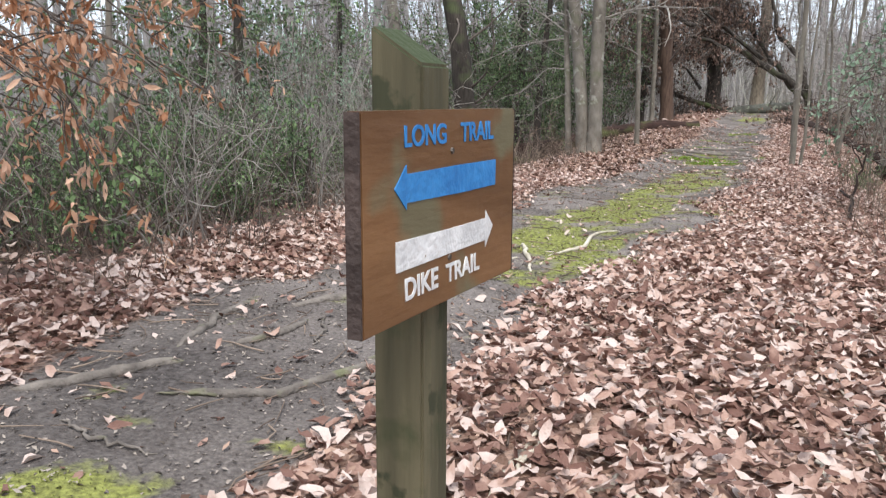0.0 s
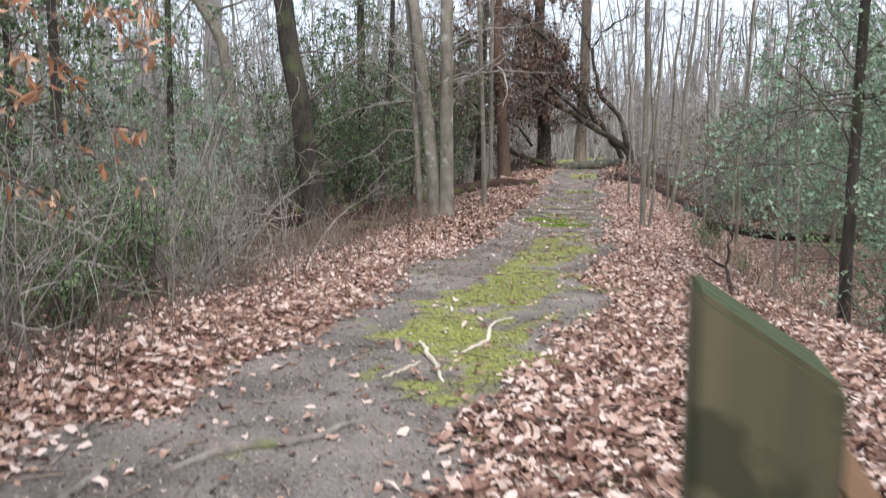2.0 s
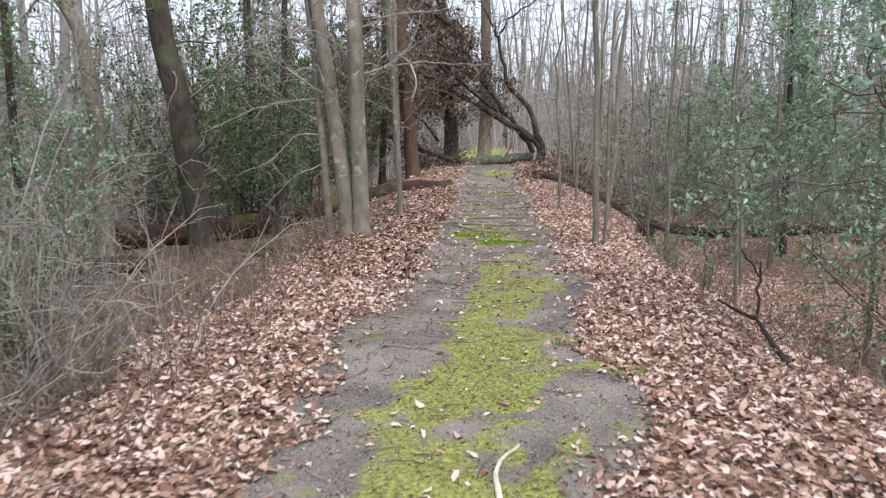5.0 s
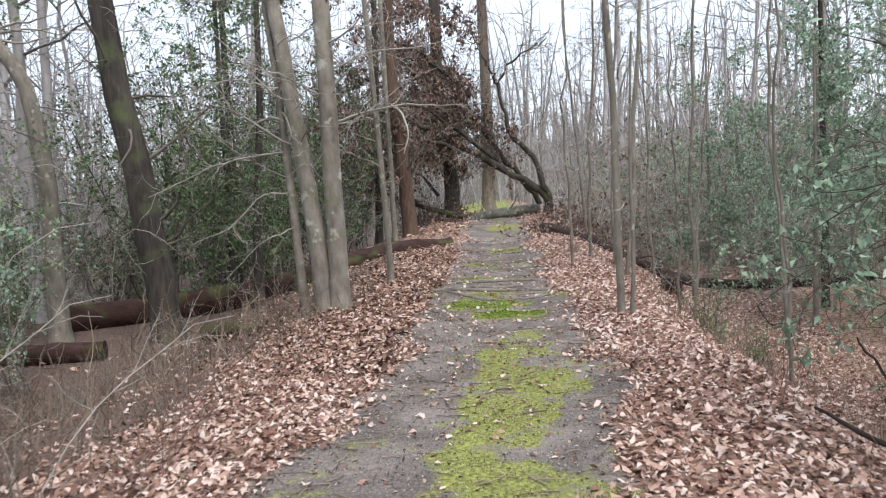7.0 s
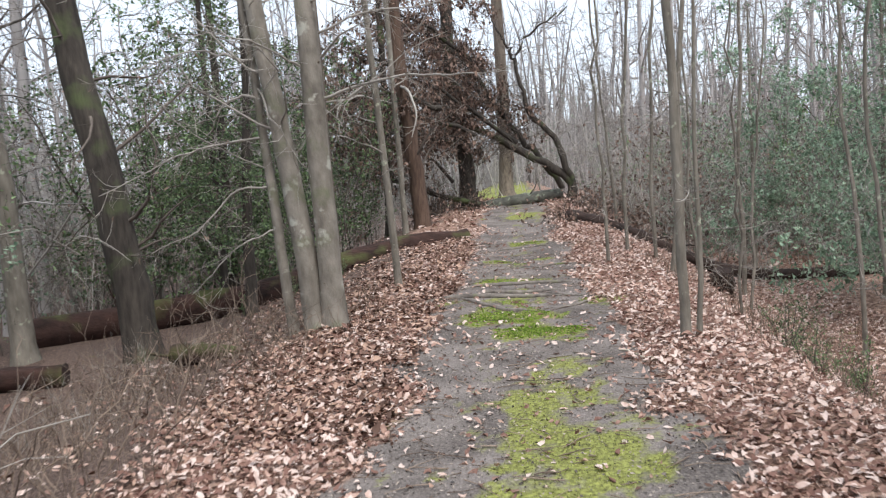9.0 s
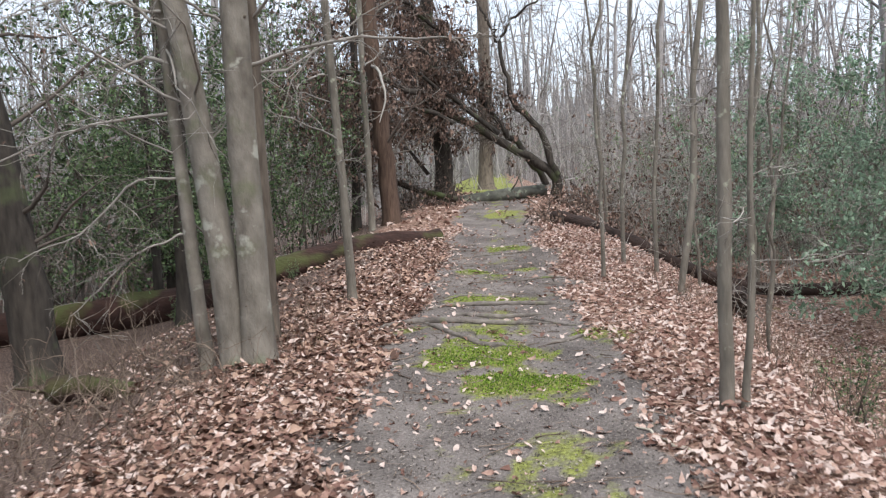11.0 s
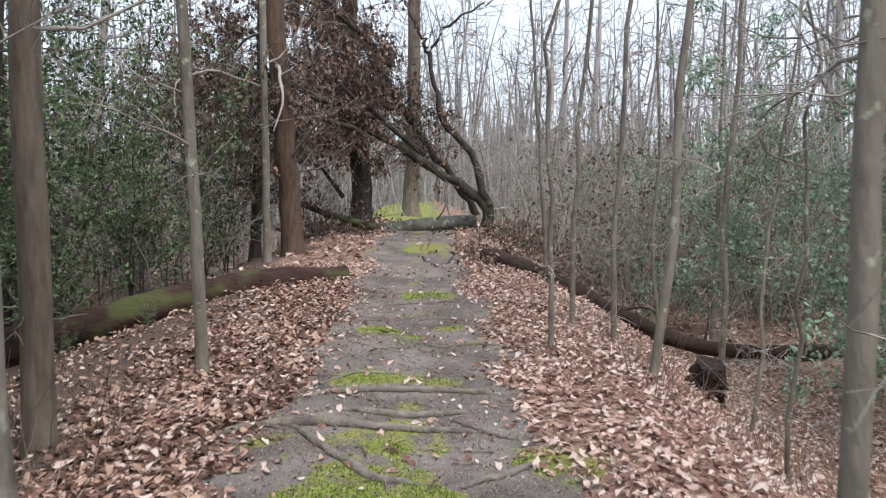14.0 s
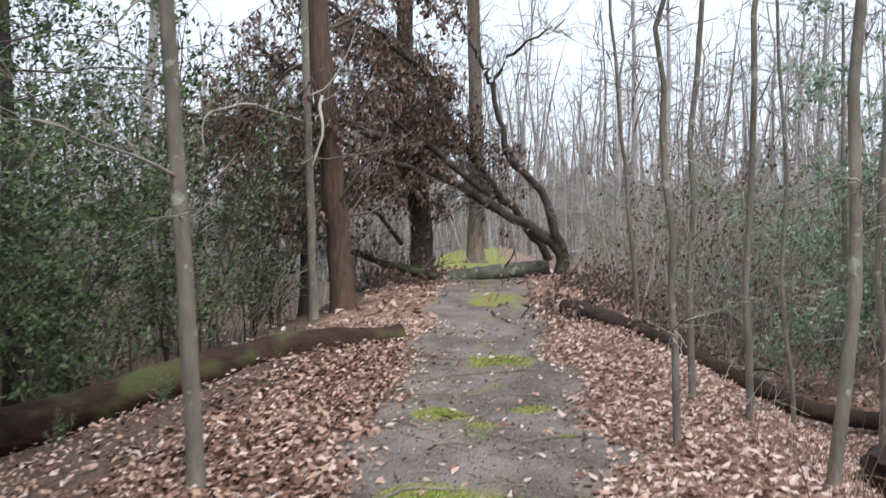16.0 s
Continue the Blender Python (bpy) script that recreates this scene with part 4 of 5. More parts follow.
for ends, r in (((b0, mid), 0.022), ((mid, b1), 0.016), ((mid, mid + [0.1, 0.25, 0.36]), 0.013), ((mid + [0.08, 0.2, 0.26], mid + [-0.02, 0.3, 0.46]), 0.008)):
    u = np.linspace(0, 1, 7)[:, None]
    p = ends[0] * (1 - u) + ends[1] * u + rng.normal(0, 0.014, (7, 3)) * np.sin(np.pi * u)
    child("limb", smooth_shade(mesh_of(*tubes(p[None], np.linspace(r, r * 0.6, 7)[None], 7))), M["log_dark"], br)

# ---- trail sign ----
def box_mesh(x0, x1, y0, y1, z0, z1, bevel=0.003, slope=0.0):
    bm = bmesh.new()
    bmesh.ops.create_cube(bm, size=1)
    for v in bm.verts:
        v.co = Vector((x0 + (v.co.x + 0.5) * (x1 - x0), y0 + (v.co.y + 0.5) * (y1 - y0), z0 + (v.co.z + 0.5) * (z1 - z0)))
        if slope and v.co.z > (z0 + z1) / 2:
            v.co.z -= slope * (v.co.x - x0) / (x1 - x0)
    bmesh.ops.bevel(bm, geom=bm.edges[:], offset=bevel, segments=2, affect="EDGES")
    me = bpy.data.meshes.new("box")
    bm.to_mesh(me)
    bm.free()
    return me


sign = thing("trail_sign", "brown wooden trail sign with painted arrows on a mossy square post", "sign", at=gz(-0.508, 1.381))
sz = sign.location.z
child("post", box_mesh(-0.0415, 0.0415, -0.0415, 0.0415, -0.3, 1.092 - sz, 0.004, 0.055), M["post"], sign, "greenish weathered timber post with a sloped mossy top")
board = child("board", box_mesh(-0.011, 0.011, -0.2335, 0.2335, -0.1375, 0.1375, 0.0025), M["board"], sign, "brown stained board with worn edges")
sign.rotation_euler.z = radians(-3.4)
board.matrix_local = pose(0.0535, 0.002, 0.8385 - sz)
for y0, y1 in ((-0.236, -0.2336), (0.2336, 0.236)):
    child("end_grain", box_mesh(-0.0108, 0.0108, y0, y1, -0.1365, 0.1365, 0.0006), M["board_edge"], board, "dark weathered end grain")


def flat_shape(points, thick=0.0012):
    bm = bmesh.new()
    f = bm.faces.new([bm.verts.new((0, y, z)) for y, z in points])
    ext = bmesh.ops.extrude_face_region(bm, geom=[f])
    for v in ext["geom"]:
        if isinstance(v, bmesh.types.BMVert):
            v.co.x += thick
    bmesh.ops.recalc_face_normals(bm, faces=bm.faces[:])
    me = bpy.data.meshes.new("shape")
    bm.to_mesh(me)
    bm.free()
    return me


FACE = 0.0112
for name, mtl, pts in (("blue_arrow", "blue", ((-0.159, 0.04), (-0.129, 0.069), (-0.128, 0.057), (0.02, 0.0585), (0.1555, 0.058), (0.1545, 0.018), (0.03, 0.0175), (-0.128, 0.02), (-0.129, 0.011))),
                       ("white_arrow", "white", ((-0.157, -0.0275), (0.0, -0.031), (0.119, -0.032), (0.12, -0.02), (0.1475, -0.047), (0.12, -0.078), (0.119, -0.067), (0.02, -0.067), (-0.156, -0.068)))):
    a = child(name, flat_shape(pts), M[mtl], board)
    a.location.x = FACE


def word(text, y0, y1, z0, z1, mtl):
    """Painted capitals fitted between y0 and y1, z0 and z1 of the board's face."""
    cu = bpy.data.curves.new("word", "FONT")
    cu.body, cu.size, cu.extrude, cu.offset = text, 0.04, 0.0006, 0.0009
    tmp = bpy.data.objects.new("word", cu)
    scene.collection.objects.link(tmp)
    me = bpy.data.meshes.new_from_object(tmp.evaluated_get(bpy.context.evaluated_depsgraph_get()))
    bpy.data.objects.remove(tmp)
    xs_, ys_ = [v.co.x for v in me.vertices], [v.co.y for v in me.vertices]
    kx, ky = (y1 - y0) / (max(xs_) - min(xs_)), (z1 - z0) / (max(ys_) - min(ys_))
    for v in me.vertices:
        v.co = Vector((v.co.z, y0 + (v.co.x - min(xs_)) * kx, z0 + (v.co.y - min(ys_)) * ky))
    ob = child("lettering", me, M[mtl], board, "hand-painted words " + text.lower())
    ob.location.x = FACE + 0.0004
    return ob


word("LONG", -0.133, -0.017, 0.091, 0.119, "blue")
word("TRAIL", 0.029, 0.146, 0.091, 0.119, "blue")
word("DIKE", -0.133, -0.04, -0.11, -0.08, "white")
word("TRAIL", -0.0154, 0.0985, -0.11, -0.082, "white")
for y, z in ((0.002, 0.08), (-0.005, -0.0725)):
    bm = bmesh.new()
    bmesh.ops.create_cone(bm, cap_ends=True, segments=10, radius1=0.005, radius2=0.004, depth=0.003)
    me = bpy.data.meshes.new("screw")
    bm.to_mesh(me)
    bm.free()
    s = child("screw", me, M["screw"], board)
    s.matrix_local = pose(FACE + 0.001, y, z, 0, 90, 0)

# ---- beech branch with clinging orange leaves ----
def leafy_beech(x, y, targets, n_leaf):
    """A young beech whose long thin limbs reach over the trail's edge."""
    line = np.asarray(up(x, y, (0.05, 0, 1.2), (0.1, 0.05, 2.4), (0.1, 0.1, 3.6)))
    base = line[0].copy()
    top = thing("beech_sapling", "young beech with drooping orange-brown leaves clinging to it", "tree", "leafy beeches", at=base)
    line = line - base
    child("trunk", smooth_shade(mesh_of(*tubes(line[None], np.array([[0.026, 0.022, 0.016, 0.01]]), 8))), M["grey"], top)
    limbs = []
    for tx, ty, tz in targets:
        end = np.array((tx, ty, tz)) - base
        h = min(end[2] + rng.uniform(0.2, 0.8), 3.3)
        st_ = np.array([np.interp(h, line[:, 2], line[:, 0]), np.interp(h, line[:, 2], line[:, 1]), h])
        u = np.linspace(0, 1, 9)[:, None]
        p = st_ * (1 - u) + end * u + np.array([0, 0, 0.25]) * np.sin(np.pi * u) + rng.normal(0, 0.025, (9, 3))
        child("branch", smooth_shade(mesh_of(*tubes(p[None], np.linspace(0.011, 0.003, 9)[None], 6))), M["twig_dark"], top)
        limbs.append(p)
    limbs = np.stack(limbs)
    a, d = along(limbs, 7, 0.3, 1.0)
    w = wander(a, outward(d, 0.8, -0.05), rng.uniform(0.15, 0.55, len(a)), 4, 0.2, 0.05)
    tagged(child("twig_spray", mesh_of(*tubes(w, np.linspace(0.0035, 0.0015, 5)[None] * np.ones((len(w), 1)), 4)), M["twig_dark"], top), kind="stuff")
    q, _ = along(w, n_leaf, 0.25, 1.0)
    q = np.repeat(q, 2, axis=0) + rng.normal(0, 0.012, (2 * len(q), 3))
    tagged(child("foliage", mesh_of(*leaves(q, 0.06, "narrow", droop=1.3)), M["orange_leaf"], top), kind="stuff")


leafy_beech(-4.3, 2.6, [(-2.23, 2.17, 1.08), (-2.55, 2.77, 0.77), (-2.27, 2.81, 1.06), (-2.31, 3.19, 0.95), (-2.62, 2.43, 0.62), (-2.57, 2.87, 0.62), (-2.69, 2.74, 0.95), (-2.36, 3.09, 1.26), (-2.36, 3.34, 1.13), (-2.68, 2.68, 1.3), (-2.37, 2.87, 0.87), (-2.26, 2.11, 0.87), (-2.42, 2.46, 1.0), (-2.6, 3.02, 1.37), (-2.3, 1.9, 0.85), (-2.48, 2.77, 1.62), (-2.4, 2.9, 1.0), (-2.2, 1.8, 1.35), (-2.5, 2.0, 1.1), (-2.7, 3.0, 1.5), (-2.45, 1.7, 0.8), (-2.6, 2.0, 0.95), (-2.5, 2.6, 1.6), (-2.36, 2.89, 1.19), (-2.2, 2.9, 1.55), (-2.6, 2.58, 1.87), (-2.7, 1.9, 0.85), (-2.7, 2.4, 1.2), (-2.9, 1.9, 1.0), (-2.35, 1.85, 1.1), (-2.5, 2.1, 1.3), (-2.45, 1.95, 1.4), (-2.3, 2.3, 1.45)], 5)
leafy_beech(-4.2, 4.3, [(-2.45, 3.8, 1.6), (-2.5, 4.2, 1.85), (-2.8, 4.5, 1.95), (-2.4, 3.5, 1.9), (-2.9, 4.0, 1.5), (-2.5, 3.1, 1.7), (-2.6, 3.2, 1.45)], 4)


# ---- undergrowth ----
def bare_shrub(h, spread, n=9, twigs=6, material="twig", leafy=None):
    top = thing("bare_shrub", "leafless grey-brown shrub of crooked thin stems", "shrub", "bare undergrowth")
    s0 = rng.normal(0, 0.16, (n, 3)) * [1, 1, 0]
    d = rng.normal(0, spread, (n, 3)) * [1, 1, 0] + [0, 0, 1.0]
    p = wander(s0, d, rng.uniform(0.5, 1, n) * h, 7, 0.24)
    parts = []
    for i in range(n):
        child("stem", mesh_of(*tubes(p[i:i + 1], np.linspace(0.008, 0.0025, 8)[None] * rng.uniform(0.4, 1.3), 4)), M[material], top)
    a, e = along(p, twigs, 0.15, 1.0)
    w = wander(a, outward(e, 1.0, 0.1), rng.uniform(0.2, 0.6, len(a)) * h * 0.5, 4, 0.22)
    parts.append(tubes(w, np.linspace(0.004, 0.0018, 5)[None] * np.ones((len(w), 1)), 3))
    b, g = along(w, 2, 0.2, 1.0)
    x = wander(b, outward(g, 1.0, 0.0), rng.uniform(0.1, 0.35, len(b)), 2, 0.2)
    parts.append(tubes(x, np.linspace(0.0026, 0.0013, 3)[None] * np.ones((len(x), 1)), 3))
    tagged(child("twig_spray", mesh_of(*join(parts)), M[material], top), kind="stuff")
    if leafy:
        q, _ = along(x, 1, 0.4, 1.0)
        tagged(child("foliage", mesh_of(*leaves(q[::3], 0.05, "blade")), M[leafy], top), kind="stuff")
    return top


def evergreen_shrub(h, spread, leaf, size, n=8, twigs=10, per=11):
    top = thing("evergreen_shrub", "glossy evergreen shrub with small dark green leaves", "shrub", "evergreen undergrowth")
    p = wander(rng.normal(0, 0.15, (n, 3)) * [1, 1, 0], rng.normal(0, spread, (n, 3)) * [1, 1, 0] + [0, 0, 1.0], rng.uniform(0.6, 1, n) * h, 7, 0.15)
    a, e = along(p, twigs, 0.06, 1.0)
    w = wander(a, outward(e, 1.2, 0.0), rng.uniform(0.25, 0.7, len(a)) * min(h, 2.6) * 0.5, 3, 0.22, 0.05)
    for i in range(n):
        child("stem", mesh_of(*tubes(p[i:i + 1], np.linspace(0.014, 0.005, 8)[None], 5)), M["twig_dark"], top)
    tagged(child("twig_spray", mesh_of(*tubes(w, np.linspace(0.005, 0.002, 4)[None] * np.ones((len(w), 1)), 3)), M["twig" if leaf == "teal" else "twig_dark"], top), kind="stuff")
    q, _ = along(w, per, 0.2, 1.0)
    tagged(child("foliage", mesh_of(*leaves(q + rng.normal(0, 0.035, q.shape), size, "blade")), M[leaf], top), kind="stuff")
    return top


BARE = [bare_shrub(2.4, 0.35), bare_shrub(1.7, 0.5), bare_shrub(3.2, 0.28), bare_shrub(2.8, 0.4, 11, 7, "twig_dark", "dead_leaf"), bare_shrub(3.6, 0.25, 10, 8, "twig", "dead_leaf")]
EVER = [evergreen_shrub(2.0, 0.4, "holly", 0.06), evergreen_shrub(2.8, 0.3, "holly", 0.065, 9, 12, 10), evergreen_shrub(1.4, 0.5, "holly_light", 0.06, 7, 9, 11), evergreen_shrub(3.6, 0.3, "teal", 0.065, 7, 13, 17), evergreen_shrub(4.6, 0.28, "holly", 0.062, 5, 30, 17), evergreen_shrub(3.0, 0.35, "holly_light", 0.06, 8, 13, 15)]
used = set()


def scatter(kinds, spots):
    for x, y, k, s in spots:
        m = Matrix.LocRotScale(gz(x, y, -0.03), Euler((0, 0, rng.uniform(0, 6.28))), (s, s, s * rng.uniform(0.85, 1.15)))
        ob = kinds[k]
        if ob.name in used:
            copy_thing(ob, m)
        else:
            used.add(ob.name)
            ob.matrix_basis = m


def random_spots(n, x0, x1, y0, y1, kinds, s0, s1, gap=0.0):
    out = []
    for _ in range(n):
        x, y = rng.uniform(x0, x1), rng.uniform(y0, y1)
        if abs(x + 1.3) < gap:
            continue
        out.append((x, y, int(rng.choice(kinds)), rng.uniform(s0, s1)))
    return out


# left of the trail: a thick hedge near its start, thinner further on
scatter(BARE, random_spots(32, -6.0, -3.5, 2.6, 8.2, [0, 1, 2, 3], 0.6, 1.05) + random_spots(18, -11, -6, 2, 12, [0, 2, 3, 4], 0.9, 1.3) + random_spots(10, -6.5, -4.4, 9.0, 17, [0, 1], 0.3, 0.5) + random_spots(16, -13, -7, 13, 28, [0, 2, 3, 4], 0.9, 1.4) + random_spots(12, -9, -3.6, 25, 36, [0, 3, 4], 0.9, 1.4) + random_spots(14, -12, 9, 34, 50, [2, 4], 1.4, 2.2, 3.2))
scatter(EVER, random_spots(34, -6.6, -4.0, 3, 9, [0, 2, 2], 0.6, 1.0) + random_spots(20, -12, -5.8, 4, 14, [0, 1, 3], 0.8, 1.15) + random_spots(12, -15, -7, 14, 30, [1, 1, 4], 0.8, 1.1) + [(-5.4, 24.0, 4, 1.4), (-6.6, 25.5, 4, 1.7), (-8.2, 20.5, 4, 1.8), (-5.2, 26.8, 4, 1.2), (-8.0, 24.0, 4, 1.9), (-10, 22, 4, 1.6), (-9.5, 27, 4, 2.0), (-6.4, 29.5, 4, 1.6), (-11.5, 18, 4, 0.9), (-6.9, 22.8, 4, 1.5), (-9.0, 16.2, 4, 0.8), (-4.6, 20.6, 2, 0.3), (-5.3, 20.0, 2, 0.28), (-6.1, 19.6, 2, 0.3)])
# right of the trail: saplings and blue-green evergreens on the slope
scatter(BARE, random_spots(6, 3.4, 6, 6, 15, [0, 1, 2], 0.4, 0.7) + random_spots(16, 5.0, 11, 16, 28, [0, 2, 4], 0.8, 1.3) + random_spots(16, 0.8, 4, 25, 34, [2, 3, 4], 0.8, 1.2) + random_spots(14, 4.5, 12, 25, 36, [4, 4, 2], 1.4, 2.2) + random_spots(12, -13, -7.5, 14, 36, [4, 4, 2], 1.6, 2.4) + random_spots(14, 6, 15, 8, 34, [2, 4, 3], 1.0, 1.5))
scatter(EVER, [(3.6, 11.0, 5, 1.0), (4.4, 12.6, 3, 1.05),  (1.5, 13.6, 2, 0.5), (0.8, 12.6, 2, 0.35), (1.0, 13.9, 0, 0.5), (3.4, 7.6, 3, 0.8), (4.2, 10.5, 3, 1.0)] + random_spots(9, 4.2, 8.5, 9, 14, [3, 3, 3, 5], 0.8, 1.15) + random_spots(7, 6.5, 11, 19, 26, [3, 5], 0.9, 1.3) + random_spots(26, 4.5, 16, 26, 40, [3, 3, 5], 1.1, 1.8))
tree("hemlock_tree", "slim hemlock with flat drooping blue-green sprays", up(1.56, 8.5, (0.02, 0, 2), (0, 0, 7)), 0.06, 0.03, "oak", "twig_dark", "", 44, 0.17, (0.8, 1.9), 10, lift=0.05, sides=9, flare=1.2, leaf="teal", leaf_size=0.055, leaf_count=7, droop=0.05)
tree("hemlock_tree", "hemlock with flat drooping blue-green sprays on the slope", up(4.6, 12.0, (0.02, 0, 2), (0, 0, 8)), 0.08, 0.03, "oak", "twig_dark", "", 40, 0.16, (0.9, 2.2), 9, lift=0.05, sides=9, flare=1.2, leaf="teal", leaf_size=0.065, leaf_count=7, droop=0.05)
for x, y, h in ((5.2, 21.4, 6.5), (4.3, 19.2, 5.0), (6.6, 18.6, 6.0), (3.9, 24.8, 6.0), (8.0, 23.5, 7.5)):
    tree("holly_tree", "slim holly with bluish green leaves on the slope", up(x, y, (0.05, 0, h * 0.4), (0.1, 0, h)), 0.055, 0.02, "grey", "twig", "hollies", 34, 0.24, (0.8, 1.9), 9, lift=0.0, sides=9, flare=1.2, leaf="teal", leaf_size=0.085, leaf_count=8, droop=0.04)
tree("holly_tree", "dense dark green holly tree behind the fallen log", up(-7.4, 22.5, (0.1, 0, 3), (0.1, 0, 9)), 0.12, 0.05, "oak", "twig_dark", "", 46, 0.16, (1.2, 2.8), 9, lift=0.0, sides=10, leaf="holly", leaf_size=0.1, leaf_count=8, droop=0.05)
tree("holly_tree", "dense dark green holly tree in the undergrowth", up(-9.6, 11.5, (0.1, 0, 2), (0.1, 0, 4.6)), 0.12, 0.05, "oak", "twig_dark", "", 46, 0.2, (1.2, 2.8), 9, lift=0.0, sides=10, leaf="holly", leaf_size=0.1, leaf_count=8, droop=0.05)

# dry stems standing in the litter on both banks
n = 5600
sx = np.concatenate([rng.uniform(-6.5, -3.0, n // 2), rng.uniform(0.4, 5.5, n // 2)])
sy = np.concatenate([rng.uniform(3.0, 17.0, n // 2), rng.uniform(6.0, 19.0, n // 2)])
w = wander(at_ground(sx, sy, -0.02), rng.normal(0, 0.35, (n, 3)) * [1, 1, 0] + [0, 0, 1], rng.uniform(0.12, 0.6, n), 3, 0.2)
me = mesh_of(*tubes(w, np.linspace(0.003, 0.0013, 4)[None] * rng.uniform(0.6, 1.4, (n, 1)), 3), "dry_stems")
me.materials.append(M["stem"])
tagged(new("dry_stems", me), "thin dry brown stems standing in the leaf litter", "dry stems", kind="stuff")

# taller crooked stalks on the left bank
n = 170
w = wander(at_ground(rng.uniform(-6.0, -3.5, n), rng.uniform(7.5, 15.0, n), -0.02), rng.normal(0, 0.5, (n, 3)) * [1, 1, 0] + [0, 0, 1], rng.uniform(0.4, 1.1, n), 6, 0.28)
b, g = along(w, 4, 0.3, 1.0)
x3 = wander(b, outward(g, 1.0, 0.1), rng.uniform(0.1, 0.35, len(b)), 3, 0.25)
me = mesh_of(*join([tubes(w, np.linspace(0.006, 0.002, 7)[None] * rng.uniform(0.5, 1.3, (n, 1)), 4), tubes(x3, np.linspace(0.0025, 0.0012, 4)[None] * np.ones((len(x3), 1)), 3)]), "dead_stalks")
me.materials.append(M["stem"])
tagged(new("dead_stalks", me), "pale crooked dead stalks rising from the leaf litter", "dry stems", kind="stuff")

# crumbs of bark, chips and twiglets on the bare trail
n = 46000
cx, cy = rng.uniform(-2.9, 0.0, n), rng.uniform(0.8, 22.0, n)
keep = trail_mask(cx, cy) > 0.3
cx, cy = cx[keep], cy[keep]
me = mesh_of(*leaves(at_ground(cx, cy, 0.005), 0.017 * rng.uniform(0.4, 1.5, len(cx)), "blade", flat=1.0), "trail_crumbs")
me.materials.append(M["crumb"])
tagged(new("trail_crumbs", me), "small chips and leaf crumbs scattered on the trail", "debris", kind="stuff")
n = 2600
cx, cy = rng.uniform(-3.6, 1.6, n), rng.uniform(1.0, 22.0, n)
w = wander(at_ground(cx, cy, 0.012), rng.normal(0, 1, (n, 3)) * [1, 1, 0.03], rng.uniform(0.05, 0.3, n), 3, 0.25)
w[:, :, 2] = height(w[:, :, 0], w[:, :, 1]) + 0.012
me = mesh_of(*tubes(w, np.linspace(0.003, 0.0015, 4)[None] * rng.uniform(0.6, 1.6, (n, 1)), 4), "trail_twigs")
me.materials.append(M["stem"])
tagged(new("scattered_twigs", me), "small dry twigs strewn over trail and leaves", "twigs", kind="stuff")
# moss cushions: olive along the trail, vivid in the damp patches
def moss_field(n, x0, x1, y0, y1, size, material, label):
    cx, cy = rng.uniform(x0, x1, n), rng.uniform(y0, y1, n)
    keep = moss_mask(cx, cy) * trail_mask(cx, cy) > rng.uniform(0.3, 1.0, n)
    cx, cy = cx[keep], cy[keep]
    me = mesh_of(*leaves(at_ground(cx, cy, 0.002), size, "blade", droop=-0.7), "moss")
    me.materials.append(M[material])
    tagged(new("moss", me), label, "moss", kind="stuff")


moss_field(150000, -2.6, 0.0, 1.2, 22.0, 0.011, "moss", "olive moss growing along the middle of the trail")
moss_field(45000, -2.4, -0.1, 13.4, 15.8, 0.016, "moss_bright", "vivid green moss in a damp patch before the roots")
moss_field(24000, -2.2, -0.6, 16.9, 21.8, 0.016, "moss_bright", "vivid green moss tufts scattered on the trail")

# ---- the wood beyond ----
def far_tree(h, r, lean, limbs):
    return tree("bare_tree", "tall bare tree in the wood beyond, paled to grey for haze", [(0, 0, 0), (lean * 0.3, 0, h * 0.35), (lean, 0.1, h * 0.7), (lean * 1.4, 0, h)], r, r * 0.3, "far", "far", "wood beyond", limbs, 0.22, (1.0, 3.6), 3, lift=0.55, sides=7, flare=1.25, limb_r=0.6, split=False, thick=2.2, wobble=0.11)


FAR = [far_tree(14, 0.12, 0.3, 20), far_tree(17, 0.17, -0.5, 20), far_tree(10, 0.06, 0.4, 20), far_tree(12, 0.09, -0.3, 22), far_tree(18, 0.2, 0.2, 18)]
spots = []
for x0, x1, y0, y1, n in ((-16, -9, 12, 40, 14), (-34, -14, 8, 60, 22), (6.5, 14, 26, 42, 6), (10, 34, 8, 60, 22), (-14, 12, 40, 62, 18), (-9, 7, 60, 74, 8), (-30, 30, 62, 76, 10), (-16, 16, -14, -3, 18)):
    spots += random_spots(n, x0, x1, y0, y1, [0, 1, 2, 3, 4], 0.75, 1.25, 4.0 if y0 < 36 else 2.2 if y0 < 60 else 0.0)
scatter(FAR, spots)


